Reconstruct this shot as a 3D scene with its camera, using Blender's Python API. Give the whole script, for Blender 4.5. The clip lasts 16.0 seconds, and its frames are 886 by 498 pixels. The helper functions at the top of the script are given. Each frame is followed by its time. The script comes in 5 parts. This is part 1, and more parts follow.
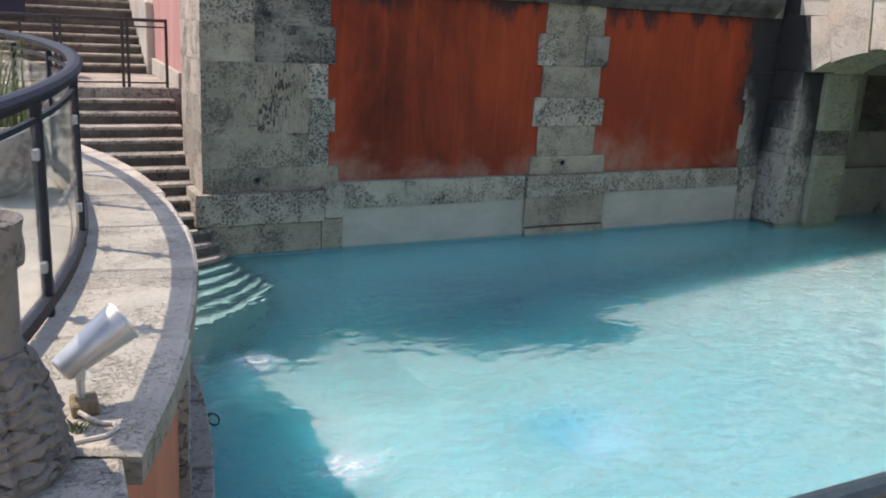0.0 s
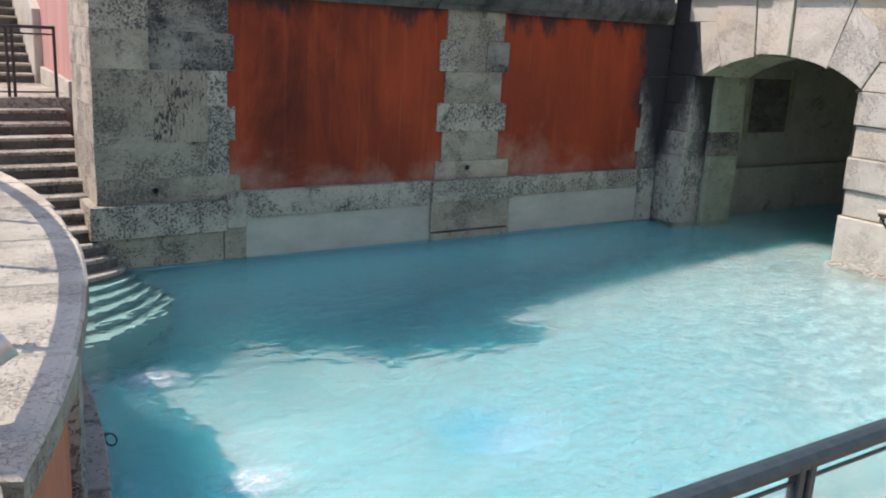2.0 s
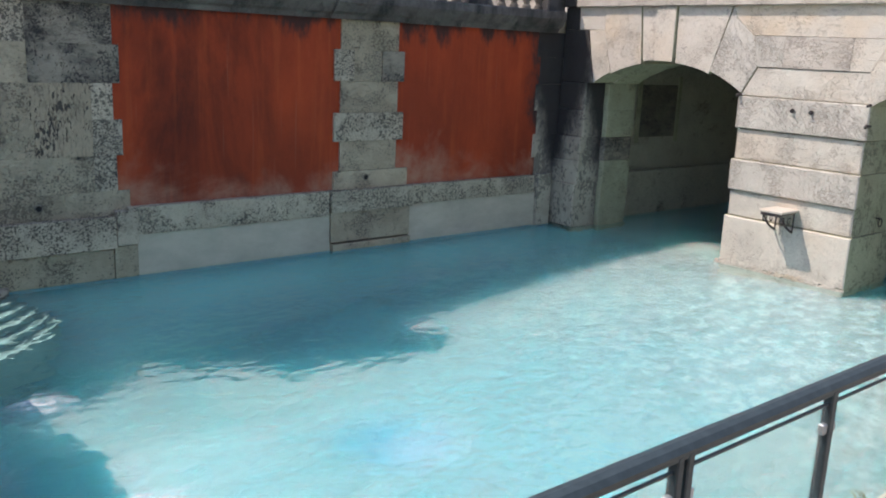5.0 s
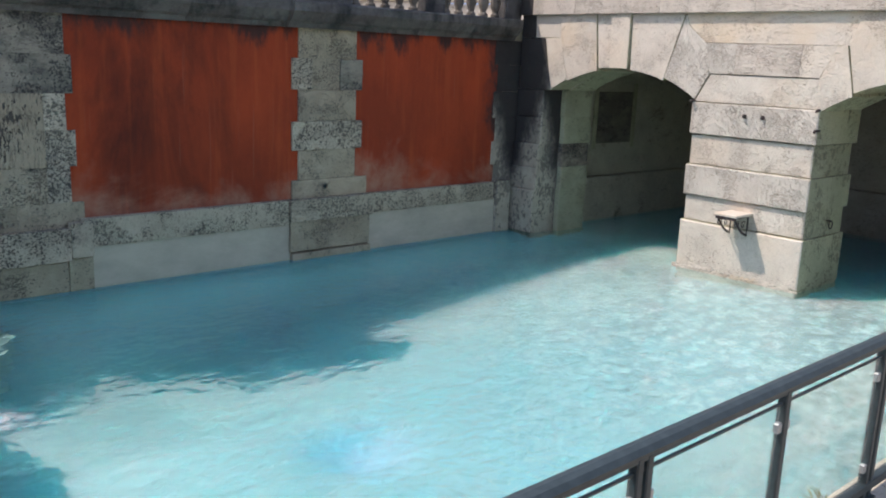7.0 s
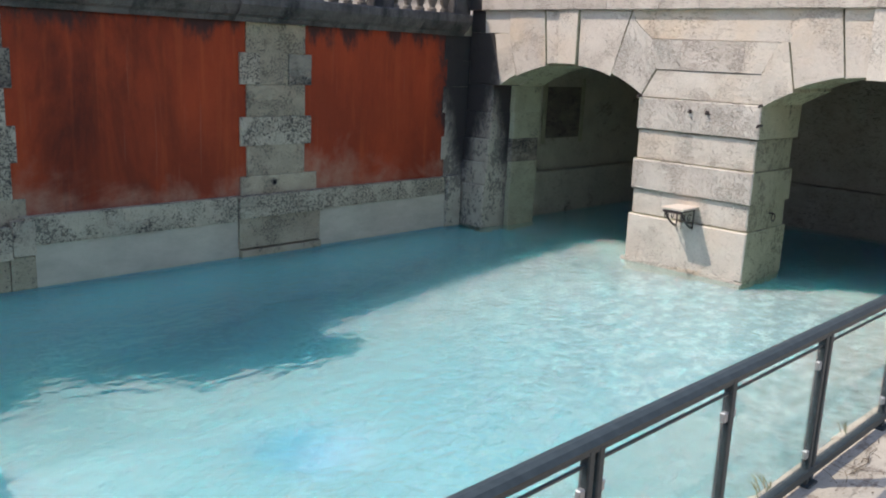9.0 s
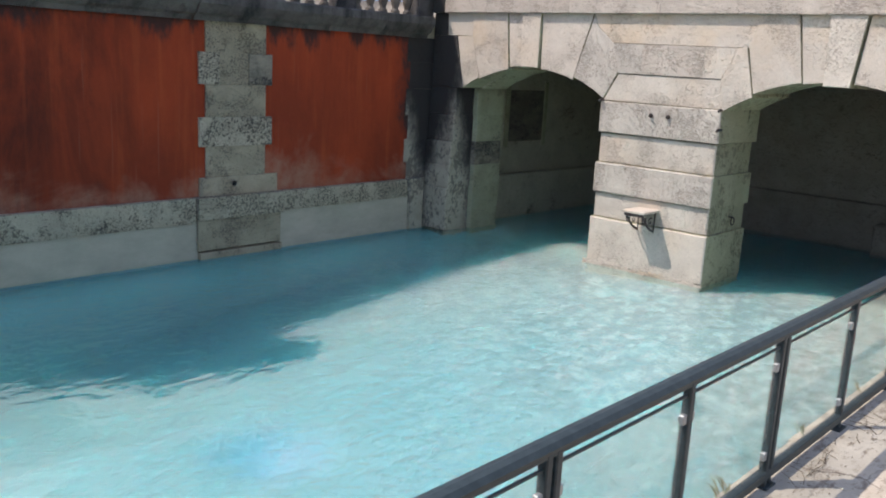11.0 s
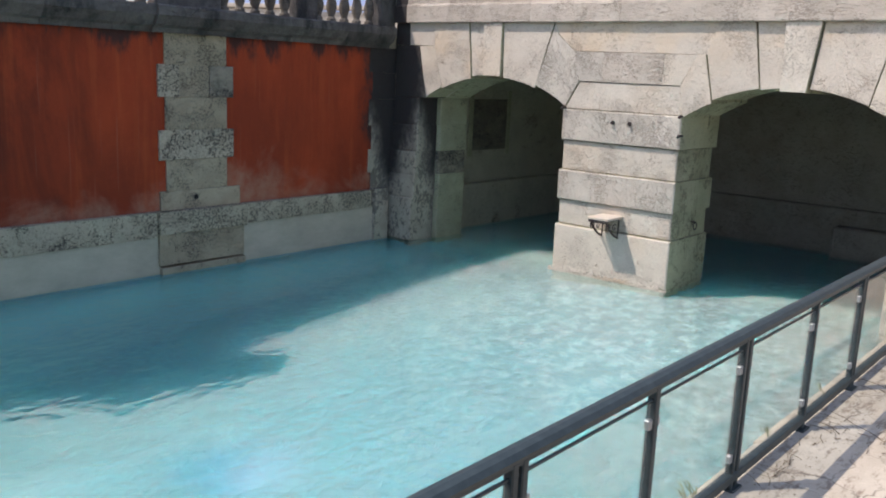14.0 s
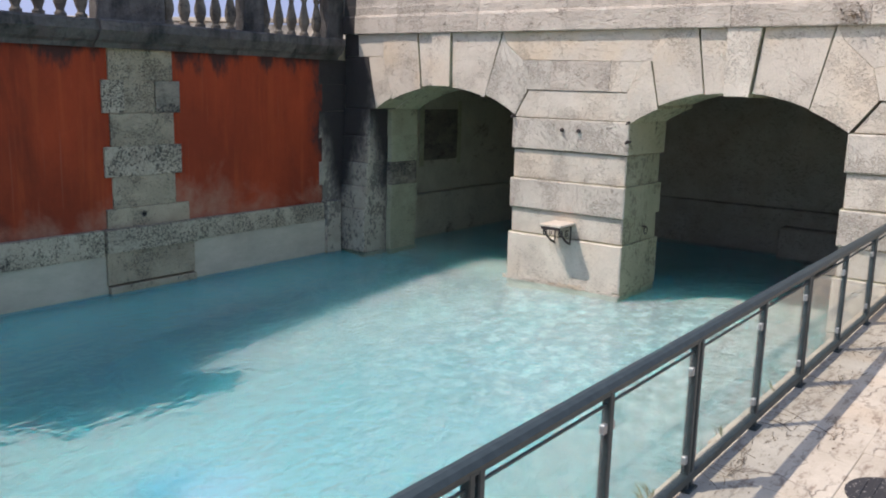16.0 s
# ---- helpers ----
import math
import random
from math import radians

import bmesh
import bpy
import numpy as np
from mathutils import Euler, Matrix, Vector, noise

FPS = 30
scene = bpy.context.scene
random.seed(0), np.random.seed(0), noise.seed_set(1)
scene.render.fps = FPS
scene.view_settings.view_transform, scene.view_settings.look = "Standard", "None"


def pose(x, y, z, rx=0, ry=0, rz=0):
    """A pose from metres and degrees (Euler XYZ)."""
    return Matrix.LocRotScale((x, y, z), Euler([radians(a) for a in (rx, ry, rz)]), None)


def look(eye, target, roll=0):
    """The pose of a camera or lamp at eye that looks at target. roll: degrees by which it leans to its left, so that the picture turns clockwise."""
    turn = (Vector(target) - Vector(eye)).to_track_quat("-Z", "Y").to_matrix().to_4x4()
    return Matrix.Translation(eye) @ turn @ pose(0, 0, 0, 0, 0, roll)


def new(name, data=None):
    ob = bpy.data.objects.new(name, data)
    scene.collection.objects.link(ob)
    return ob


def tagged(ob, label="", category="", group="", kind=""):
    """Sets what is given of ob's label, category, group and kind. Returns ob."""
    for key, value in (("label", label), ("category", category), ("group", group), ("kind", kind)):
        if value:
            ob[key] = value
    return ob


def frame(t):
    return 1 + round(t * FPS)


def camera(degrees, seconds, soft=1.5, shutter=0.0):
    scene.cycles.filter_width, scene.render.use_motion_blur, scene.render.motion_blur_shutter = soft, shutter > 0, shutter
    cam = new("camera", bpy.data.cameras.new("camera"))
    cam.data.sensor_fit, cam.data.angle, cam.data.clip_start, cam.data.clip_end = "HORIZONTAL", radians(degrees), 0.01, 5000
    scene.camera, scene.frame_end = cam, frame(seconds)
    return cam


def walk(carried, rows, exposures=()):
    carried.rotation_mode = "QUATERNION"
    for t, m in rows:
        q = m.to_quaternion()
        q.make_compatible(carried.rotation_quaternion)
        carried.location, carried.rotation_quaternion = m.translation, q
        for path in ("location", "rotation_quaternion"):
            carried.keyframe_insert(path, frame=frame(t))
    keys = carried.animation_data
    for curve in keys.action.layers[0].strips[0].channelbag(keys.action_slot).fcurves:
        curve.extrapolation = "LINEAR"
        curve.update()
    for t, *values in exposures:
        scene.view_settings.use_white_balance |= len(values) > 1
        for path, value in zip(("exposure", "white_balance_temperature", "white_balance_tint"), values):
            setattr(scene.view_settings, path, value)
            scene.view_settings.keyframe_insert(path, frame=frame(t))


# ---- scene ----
cam = camera(54.5, 16.0, soft=1.9)
PATH = [
    (0, (0.036, 0.041, 3.313), (0.917, 1.762, 2.8), 3.1),
    (0.5, (0.006, 0.072, 3.303), (0.923, 1.776, 2.798), 3.1),
    (1, (0.017, 0.076, 3.297), (0.981, 1.756, 2.8), 3.5),
    (1.5, (0.047, 0.052, 3.295), (1.057, 1.707, 2.805), 3.1),
    (2, (0.095, 0.033, 3.294), (1.157, 1.656, 2.808), 3.0),
    (2.5, (0.138, 0.009, 3.29), (1.24, 1.607, 2.805), 3.1),
    (3, (0.16, -0.024, 3.272), (1.296, 1.553, 2.802), 3.0),
    (3.5, (0.18, -0.025, 3.264), (1.349, 1.533, 2.809), 2.8),
    (4, (0.202, -0.017, 3.267), (1.394, 1.522, 2.811), 2.6),
    (6.5, (0.186, -0.026, 3.288), (1.48, 1.435, 2.852), 2.5),
    (7, (0.189, -0.032, 3.283), (1.498, 1.417, 2.85), 2.3),
    (7.5, (0.212, -0.02, 3.272), (1.543, 1.41, 2.843), 2.2),
    (8, (0.228, -0.025, 3.266), (1.576, 1.388, 2.834), 2.3),
    (8.5, (0.194, -0.033, 3.286), (1.566, 1.355, 2.847), 2.2),
    (9, (0.183, -0.033, 3.29), (1.573, 1.336, 2.85), 2.5),
    (11.5, (0.265, -0.006, 3.261), (1.723, 1.295, 2.835), 2.9),
    (12, (0.259, -0.008, 3.265), (1.722, 1.288, 2.843), 2.5),
    (12.5, (0.267, -0.013, 3.269), (1.741, 1.274, 2.854), 2.6),
    (13, (0.276, -0.01, 3.259), (1.762, 1.265, 2.853), 2.8),
    (13.5, (0.293, -0.008, 3.261), (1.787, 1.259, 2.857), 2.5),
    (14, (0.298, -0.007, 3.255), (1.8, 1.251, 2.853), 2.5),
    (14.5, (0.294, -0.007, 3.26), (1.805, 1.241, 2.861), 2.2),
    (15, (0.32, -0.008, 3.253), (1.849, 1.221, 2.865), 1.7),
    (15.5, (0.332, -0.014, 3.251), (1.884, 1.19, 2.875), 1.5),
    (16, (0.326, -0.013, 3.252), (1.896, 1.168, 2.877), 1.5),
]
walk(cam, [(t, look(eye, target, roll)) for t, eye, target, roll in PATH], exposures=((0.0, 0.73, 6650, 20), (2.0, 0.81, 6650, 20), (6.5, 0.77, 6650, 20), (8.5, 0.71, 6650, 20), (11.5, 0.62, 6650, 20), (13.0, 0.59, 6650, 20), (16.0, 0.61, 6650, 20)))

# ---------------------------------------------------------------- light
SUN_DIR = Vector((-1.38, 1.13, 2.75)).normalized()      # towards the sun
world = bpy.data.worlds.new("world")
scene.world = world
world.use_nodes = True
wn = world.node_tree.nodes
wl = world.node_tree.links
sky = wn.new("ShaderNodeTexSky")
sky.sky_type = "NISHITA"
sky.sun_disc = False
sky.sun_elevation = math.asin(SUN_DIR.z)
sky.sun_rotation = math.atan2(SUN_DIR.x, SUN_DIR.y)
sky.air_density, sky.dust_density, sky.ozone_density = 1.0, 1.0, 1.3
wl.new(sky.outputs[0], wn["Background"].inputs[0])
wn["Background"].inputs[1].default_value = 0.15

sun_data = bpy.data.lights.new("sun", "SUN")
sun_data.energy = 2.8
sun_data.angle = radians(0.6)
sun_data.color = (1.0, 0.95, 0.87)
sun_data.cycles.use_multiple_importance_sampling = False
sun = new("sun", sun_data)
sun.rotation_euler = SUN_DIR.to_track_quat("Z", "Y").to_euler()

# ---------------------------------------------------------------- materials


class Mat:
    """A small helper to lay out a node material."""

    def __init__(self, name, rough=0.8, metal=0.0):
        self.m = bpy.data.materials.new(name)
        self.m.use_nodes = True
        self.n, self.l = self.m.node_tree.nodes, self.m.node_tree.links
        self.b = self.n["Principled BSDF"]
        self.b.inputs["Roughness"].default_value = rough
        self.b.inputs["Metallic"].default_value = metal
        self.co = self.n.new("ShaderNodeTexCoord").outputs["Object"]

    def scaled(self, s, shift=False, tilt=0.0):
        mp = self.n.new("ShaderNodeMapping")
        mp.vector_type = "TEXTURE" if tilt else "POINT"
        mp.inputs["Rotation"].default_value = (tilt, 0, 0)
        s = tuple(1 / c for c in s) if tilt else s
        mp.inputs["Scale"].default_value = s
        self.l.new(self.co, mp.inputs["Vector"])
        if shift:
            info = self.n.new("ShaderNodeObjectInfo")
            mul = self.n.new("ShaderNodeVectorMath")
            mul.operation = "SCALE"
            mul.inputs[0].default_value = (37.0, 19.0, 53.0)
            self.l.new(info.outputs["Random"], mul.inputs["Scale"])
            self.l.new(mul.outputs[0], mp.inputs["Location"])
        return mp.outputs[0]

    def noise(self, s, detail=5, rough=0.6, shift=False, dist=0.0, tilt=0.0):
        t = self.n.new("ShaderNodeTexNoise")
        t.inputs["Scale"].default_value = 1.0
        t.inputs["Detail"].default_value = detail
        t.inputs["Roughness"].default_value = rough
        t.inputs["Distortion"].default_value = dist
        s = s if isinstance(s, tuple) else (s, s, s)
        self.l.new(self.scaled(s, shift, tilt), t.inputs["Vector"])
        return t.outputs["Fac"]

    def ramp(self, src, *stops):
        r = self.n.new("ShaderNodeValToRGB")
        e = r.color_ramp.elements
        while len(e) < len(stops):
            e.new(0.5)
        for el, (p, c) in zip(e, stops):
            el.position = p
            el.color = (*c, 1) if isinstance(c, tuple) else (c, c, c, 1)
        self.l.new(src, r.inputs[0])
        return r.outputs[0]

    def mix(self, fac, a, b, mode="MIX"):
        x = self.n.new("ShaderNodeMix")
        x.data_type = "RGBA"
        x.blend_type = mode
        for v, i in ((fac, 0), (a, 6), (b, 7)):
            if isinstance(v, (int, float)):
                x.inputs[i].default_value = v if i == 0 else (v, v, v, 1)
            elif isinstance(v, tuple):
                x.inputs[i].default_value = (*v, 1)
            else:
                self.l.new(v, x.inputs[i])
        return x.outputs[2]

    def math(self, op, a, b=0.0, clamp=False):
        x = self.n.new("ShaderNodeMath")
        x.operation = op
        x.use_clamp = clamp
        for v, i in ((a, 0), (b, 1)):
            if isinstance(v, (int, float)):
                x.inputs[i].default_value = v
            else:
                self.l.new(v, x.inputs[i])
        return x.outputs[0]

    def dots(self, s, lo, hi, share=0.5, shift=True, warp=0.35):
        """Scattered small holes: round cells of uneven size, only a share of them open."""
        v = self.n.new("ShaderNodeTexVoronoi")
        v.inputs["Scale"].default_value = 1.0
        nz = self.n.new("ShaderNodeTexNoise")
        nz.inputs["Scale"].default_value = 2.5
        nz.inputs["Detail"].default_value = 3
        sc = self.n.new("ShaderNodeVectorMath")
        sc.operation = "MULTIPLY_ADD"
        co = self.scaled(s if isinstance(s, tuple) else (s, s, s), shift)
        self.l.new(co, nz.inputs["Vector"])
        self.l.new(nz.outputs["Color"], sc.inputs[0])
        sc.inputs[1].default_value = (warp * 2, warp * 2, warp * 2)
        self.l.new(co, sc.inputs[2])
        self.l.new(sc.outputs[0], v.inputs["Vector"])
        sep = self.n.new("ShaderNodeSeparateColor")
        self.l.new(v.outputs["Color"], sep.inputs[0])
        open_ = self.math("LESS_THAN", sep.outputs[0], share)
        size = self.math("ADD", self.math("MULTIPLY", sep.outputs[1], 0.8), 0.5)
        d = self.math("DIVIDE", v.outputs["Distance"], size)
        return self.math("MULTIPLY", self.ramp(d, (lo, 1.0), (hi, 0.0)), open_)

    def axis(self, k):
        s = self.n.new("ShaderNodeSeparateXYZ")
        self.l.new(self.co, s.inputs[0])
        return s.outputs[k]

    def band(self, src, lo, hi):
        r = self.n.new("ShaderNodeMapRange")
        r.interpolation_type = "SMOOTHSTEP"
        r.inputs["From Min"].default_value = lo
        r.inputs["From Max"].default_value = hi
        self.l.new(src, r.inputs["Value"])
        return r.outputs["Result"]

    def rnd(self):
        return self.n.new("ShaderNodeObjectInfo").outputs["Random"]

    def colour(self, c):
        if isinstance(c, tuple):
            self.b.inputs["Base Color"].default_value = (*c, 1)
        else:
            self.l.new(c, self.b.inputs["Base Color"])

    def bump(self, h, strength=0.5, dist=0.01):
        b = self.n.new("ShaderNodeBump")
        b.inputs["Strength"].default_value = strength
        b.inputs["Distance"].default_value = dist
        self.l.new(h, b.inputs["Height"])
        self.l.new(b.outputs[0], self.b.inputs["Normal"])


def travertine(name, c1, c2, pits=0.5, pit_col=(0.10, 0.085, 0.07), stain=0.0, stain_col=(0.02, 0.021, 0.02), streak=(5, 5, 1.2), tint=None, axis_pits=(14, 14, 38), vary=0.25, dots=None, dense=0.55, groove=None):
    """Pitted travertine: cloudy colour, beds of small holes, black crust as far as stain says."""
    m = Mat(name, 0.85)
    c1, c2 = ((c[0], c[1] * 0.985, c[2] * 0.955) for c in (c1, c2))
    base = m.mix(m.ramp(m.noise(2.2, 6, 0.65, True), (0.3, 0.0), (0.7, 1.0)), c1, c2)
    fine = m.noise(45.0, 4, 0.7, True)
    base = m.mix(0.35, base, m.ramp(fine, (0.3, 0.55), (0.7, 1.0)), "MULTIPLY")
    base = m.mix(vary, base, m.ramp(m.rnd(), (0.0, 0.55), (1.0, 1.0)), "MULTIPLY")
    if tint:
        base = m.mix(m.ramp(m.noise(0.9, 4, 0.5, True), (0.5, 0.0), (0.72, 0.6)), base, tint)
    hole = m.ramp(m.noise(axis_pits, 3, 0.55, True, 0.6), (0.60 - 0.10 * pits, 0.0), (0.66 - 0.06 * pits, 1.0))
    patch = m.ramp(m.noise(1.6, 3, 0.5, True), (0.38, 0.15), (0.6, 1.0))
    hole = m.mix(1.0, hole, patch, "MULTIPLY")
    if dots:
        cluster = m.noise(1.9, 4, 0.6, True)
        lift = m.math("MINIMUM", m.math("ADD", m.math("MULTIPLY", m.math("SUBTRACT", cluster, 0.52), 1.3), 0.24 * (dense - 0.5)), 0.085)
        worm = m.math("ADD", m.noise(tuple(c * 1.45 for c in dots), 1, 0.5, True, 0.6), lift)
        small = m.math("ADD", m.noise(tuple(c * 2.4 for c in dots), 2, 0.5, True, 0.3), m.math("MULTIPLY", lift, 0.6))
        spots = m.math("MAXIMUM", m.ramp(worm, (0.60, 0.0), (0.635, 1.0)), m.math("MULTIPLY", m.ramp(small, (0.61, 0.0), (0.66, 1.0)), 0.7))
        hole = m.math("MAXIMUM", m.math("MULTIPLY", hole, 0.45), spots)
    base = m.mix(m.mix(1.0, hole, 0.35 + 0.6 * pits, "MULTIPLY"), base, pit_col)
    if stain > 0:
        big = m.noise(streak, 6, 0.68, True, 0.1)
        crust = m.ramp(big, (0.62 - 0.28 * stain, 0.0), (0.74 - 0.2 * stain, 1.0))
        speck = m.ramp(m.noise(26.0, 3, 0.7, True), (0.42, 0.08 if stain < 0.5 else 0.8), (0.58, 1.0))
        base = m.mix(m.mix(1.0, crust, speck, "MULTIPLY"), base, stain_col)
    h = m.math("SUBTRACT", m.math("MULTIPLY", fine, 0.3), m.math("MULTIPLY", hole, 0.9))
    if groove:
        size, tilt, amount = groove
        cut = m.ramp(m.noise(size, 3, 0.6, True, 0.4, tilt), (0.52, 0.0), (0.64, 1.0))
        cut = m.math("MULTIPLY", cut, m.ramp(m.noise(1.5, 3, 0.5, True), (0.42, 0.0), (0.62, amount)))
        base = m.mix(m.math("MULTIPLY", cut, 0.22), base, pit_col)
        h = m.math("SUBTRACT", h, m.math("MULTIPLY", cut, 0.8))
    lump = m.noise(7.0, 4, 0.6, True)
    m.colour(base)
    m.bump(m.math("ADD", h, m.math("MULTIPLY", lump, 0.8)), 1.0, 0.022)
    return m.m


M_LIGHT = travertine("sunlit_travertine", (0.71, 0.645, 0.54), (0.58, 0.525, 0.435), 0.28, tint=(0.62, 0.50, 0.36), axis_pits=(30, 26, 46), pit_col=(0.30, 0.255, 0.205), dots=(30, 18, 36), dense=0.38, groove=((22, 9, 40), 0.05, 0.40))
M_GRAIN = travertine("grained_travertine", (0.65, 0.595, 0.505), (0.52, 0.475, 0.40), 0.42, axis_pits=(30, 30, 11), pit_col=(0.27, 0.23, 0.185), dots=(36, 17, 38), dense=0.45, groove=((22, 8, 40), 0.75, 0.65))
M_BEDDED = travertine("bedded_travertine", (0.64, 0.57, 0.48), (0.52, 0.46, 0.38), 0.8, pit_col=(0.30, 0.255, 0.205), axis_pits=(30, 11, 44), dots=(40, 14, 40), dense=0.4, groove=((22, 6, 44), 0.08, 0.75))
M_SMOOTH = travertine("smooth_travertine", (0.68, 0.61, 0.51), (0.58, 0.515, 0.425), 0.25, tint=(0.62, 0.46, 0.28), pit_col=(0.30, 0.25, 0.20), dots=(30, 18, 36), dense=0.15, groove=((22, 8, 34), 1.2, 0.20))
M_GREY = travertine("weathered_travertine", (0.54, 0.465, 0.325), (0.38, 0.325, 0.225), 0.3, stain=0.20, streak=(2.2, 2.2, 1.6), vary=0.4, pit_col=(0.06, 0.055, 0.045), dots=(24, 24, 24), dense=0.45)
M_ROUGH = travertine("pitted_travertine", (0.60, 0.53, 0.395), (0.44, 0.385, 0.285), 0.7, pit_col=(0.03, 0.028, 0.022), stain=0.32, streak=(2.4, 2.4, 2.0), axis_pits=(30, 30, 24), vary=0.25, dots=(21, 21, 22), dense=0.85)
M_BAND = travertine("pitted_band_stone", (0.57, 0.51, 0.375), (0.42, 0.375, 0.275), 0.5, pit_col=(0.03, 0.028, 0.022), stain=0.22, streak=(1.8, 1.8, 2.4), axis_pits=(30, 30, 24), vary=0.12, dots=(19, 19, 20), dense=0.72)
M_DIRTY = travertine("grimy_travertine", (0.54, 0.465, 0.325), (0.34, 0.295, 0.20), 0.4, pit_col=(0.05, 0.045, 0.036), stain=0.24, streak=(2.0, 2.0, 1.2), vary=0.4, dots=(22, 22, 22), dense=0.55)
M_SLOT = travertine("slotted_travertine", (0.46, 0.385, 0.265), (0.32, 0.27, 0.185), 0.9, pit_col=(0.035, 0.032, 0.027), stain=0.3, streak=(3, 3, 2), axis_pits=(34, 34, 6), vary=0.2, dots=(26, 26, 9))
M_SOOT = travertine("sooty_travertine", (0.35, 0.315, 0.24), (0.24, 0.215, 0.165), 0.8, pit_col=(0.03, 0.028, 0.024), stain=0.58, stain_col=(0.026, 0.024, 0.022), streak=(1.7, 1.7, 2.6), dots=(22, 22, 22))
M_CORN = travertine("dark_cornice_stone", (0.18, 0.165, 0.15), (0.08, 0.075, 0.07), 0.5, stain=0.62, streak=(2.2, 2.2, 0.9))
M_SIDE = travertine("sunlit_pier_stone", (0.64, 0.56, 0.44), (0.46, 0.40, 0.305), 0.5, pit_col=(0.09, 0.075, 0.06), stain=0.3, streak=(2.0, 2.0, 1.1), dots=(22, 22, 22), dense=0.6)
M_MOSS = travertine("mossy_edge_stone", (0.44, 0.395, 0.29), (0.29, 0.26, 0.185), 0.4, pit_col=(0.10, 0.09, 0.065), stain=0.36, streak=(3.0, 3.0, 3.0), stain_col=(0.05, 0.05, 0.036), dots=(22, 22, 22), dense=0.5)
M_CAP = travertine("mossy_cap_stone", (0.68, 0.605, 0.48), (0.53, 0.465, 0.36), 0.35, pit_col=(0.30, 0.25, 0.19), tint=(0.55, 0.44, 0.31), dots=(26, 34, 30), dense=0.45, stain=0.22, streak=(2.6, 2.6, 5.0), stain_col=(0.075, 0.07, 0.05))
M_GREEN = travertine("algae_green_travertine", (0.45, 0.455, 0.31), (0.33, 0.34, 0.225), 0.2, stain=0.2, streak=(1.4, 1.4, 2.4))
M_FLOOR = travertine("paving_travertine", (0.70, 0.625, 0.495), (0.55, 0.485, 0.375), 0.3, pit_col=(0.34, 0.285, 0.225), axis_pits=(12, 16, 14), tint=(0.57, 0.46, 0.33), dots=(30, 38, 34), dense=0.42, stain=0.15, streak=(3.0, 3.0, 3.0), stain_col=(0.10, 0.09, 0.075))
def crusted():
    """Stone of the damp corner: one black crust that hangs from the cornice over grey blocks and thins out downwards."""
    m = Mat("black_crusted_travertine", 0.9)
    base = m.mix(m.ramp(m.noise(2.4, 6, 0.65), (0.3, 0.0), (0.7, 1.0)), (0.49, 0.445, 0.335), (0.34, 0.305, 0.225))
    worm = m.math("ADD", m.noise((16, 16, 11), 3, 0.55, False, 0.9), m.math("SUBTRACT", m.noise(1.9, 4, 0.6), 0.42))
    pit = m.ramp(worm, (0.60, 0.0), (0.66, 0.65))
    base = m.mix(pit, base, (0.07, 0.068, 0.06))
    away = m.math("ADD", m.math("SUBTRACT", 12.66, m.axis(0)), m.math("SUBTRACT", 11.76, m.axis(1)))
    reach = m.math("ADD", m.math("ADD", m.math("MULTIPLY", m.band(m.axis(2), 0.8, 1.5), 0.30), m.math("MULTIPLY", m.band(m.axis(2), 1.4, 3.3), 0.45)), m.math("MULTIPLY", m.math("SUBTRACT", m.noise((3.0, 3.0, 1.6), 7, 0.7), 0.5), 0.65))
    gap = m.math("SUBTRACT", reach, away)
    base = m.mix(m.math("MULTIPLY", m.band(gap, -0.42, 0.05), 0.6), base, (0.085, 0.078, 0.078))
    base = m.mix(m.math("MULTIPLY", m.band(gap, -0.20, 0.18), 0.95), base, (0.022, 0.019, 0.018))
    fine = m.noise(40.0, 4, 0.7)
    base = m.mix(0.3, base, m.ramp(fine, (0.3, 0.55), (0.7, 1.0)), "MULTIPLY")
    m.colour(base)
    m.bump(m.math("SUBTRACT", fine, pit), 0.5, 0.012)
    return m.m


M_BLACK = crusted()


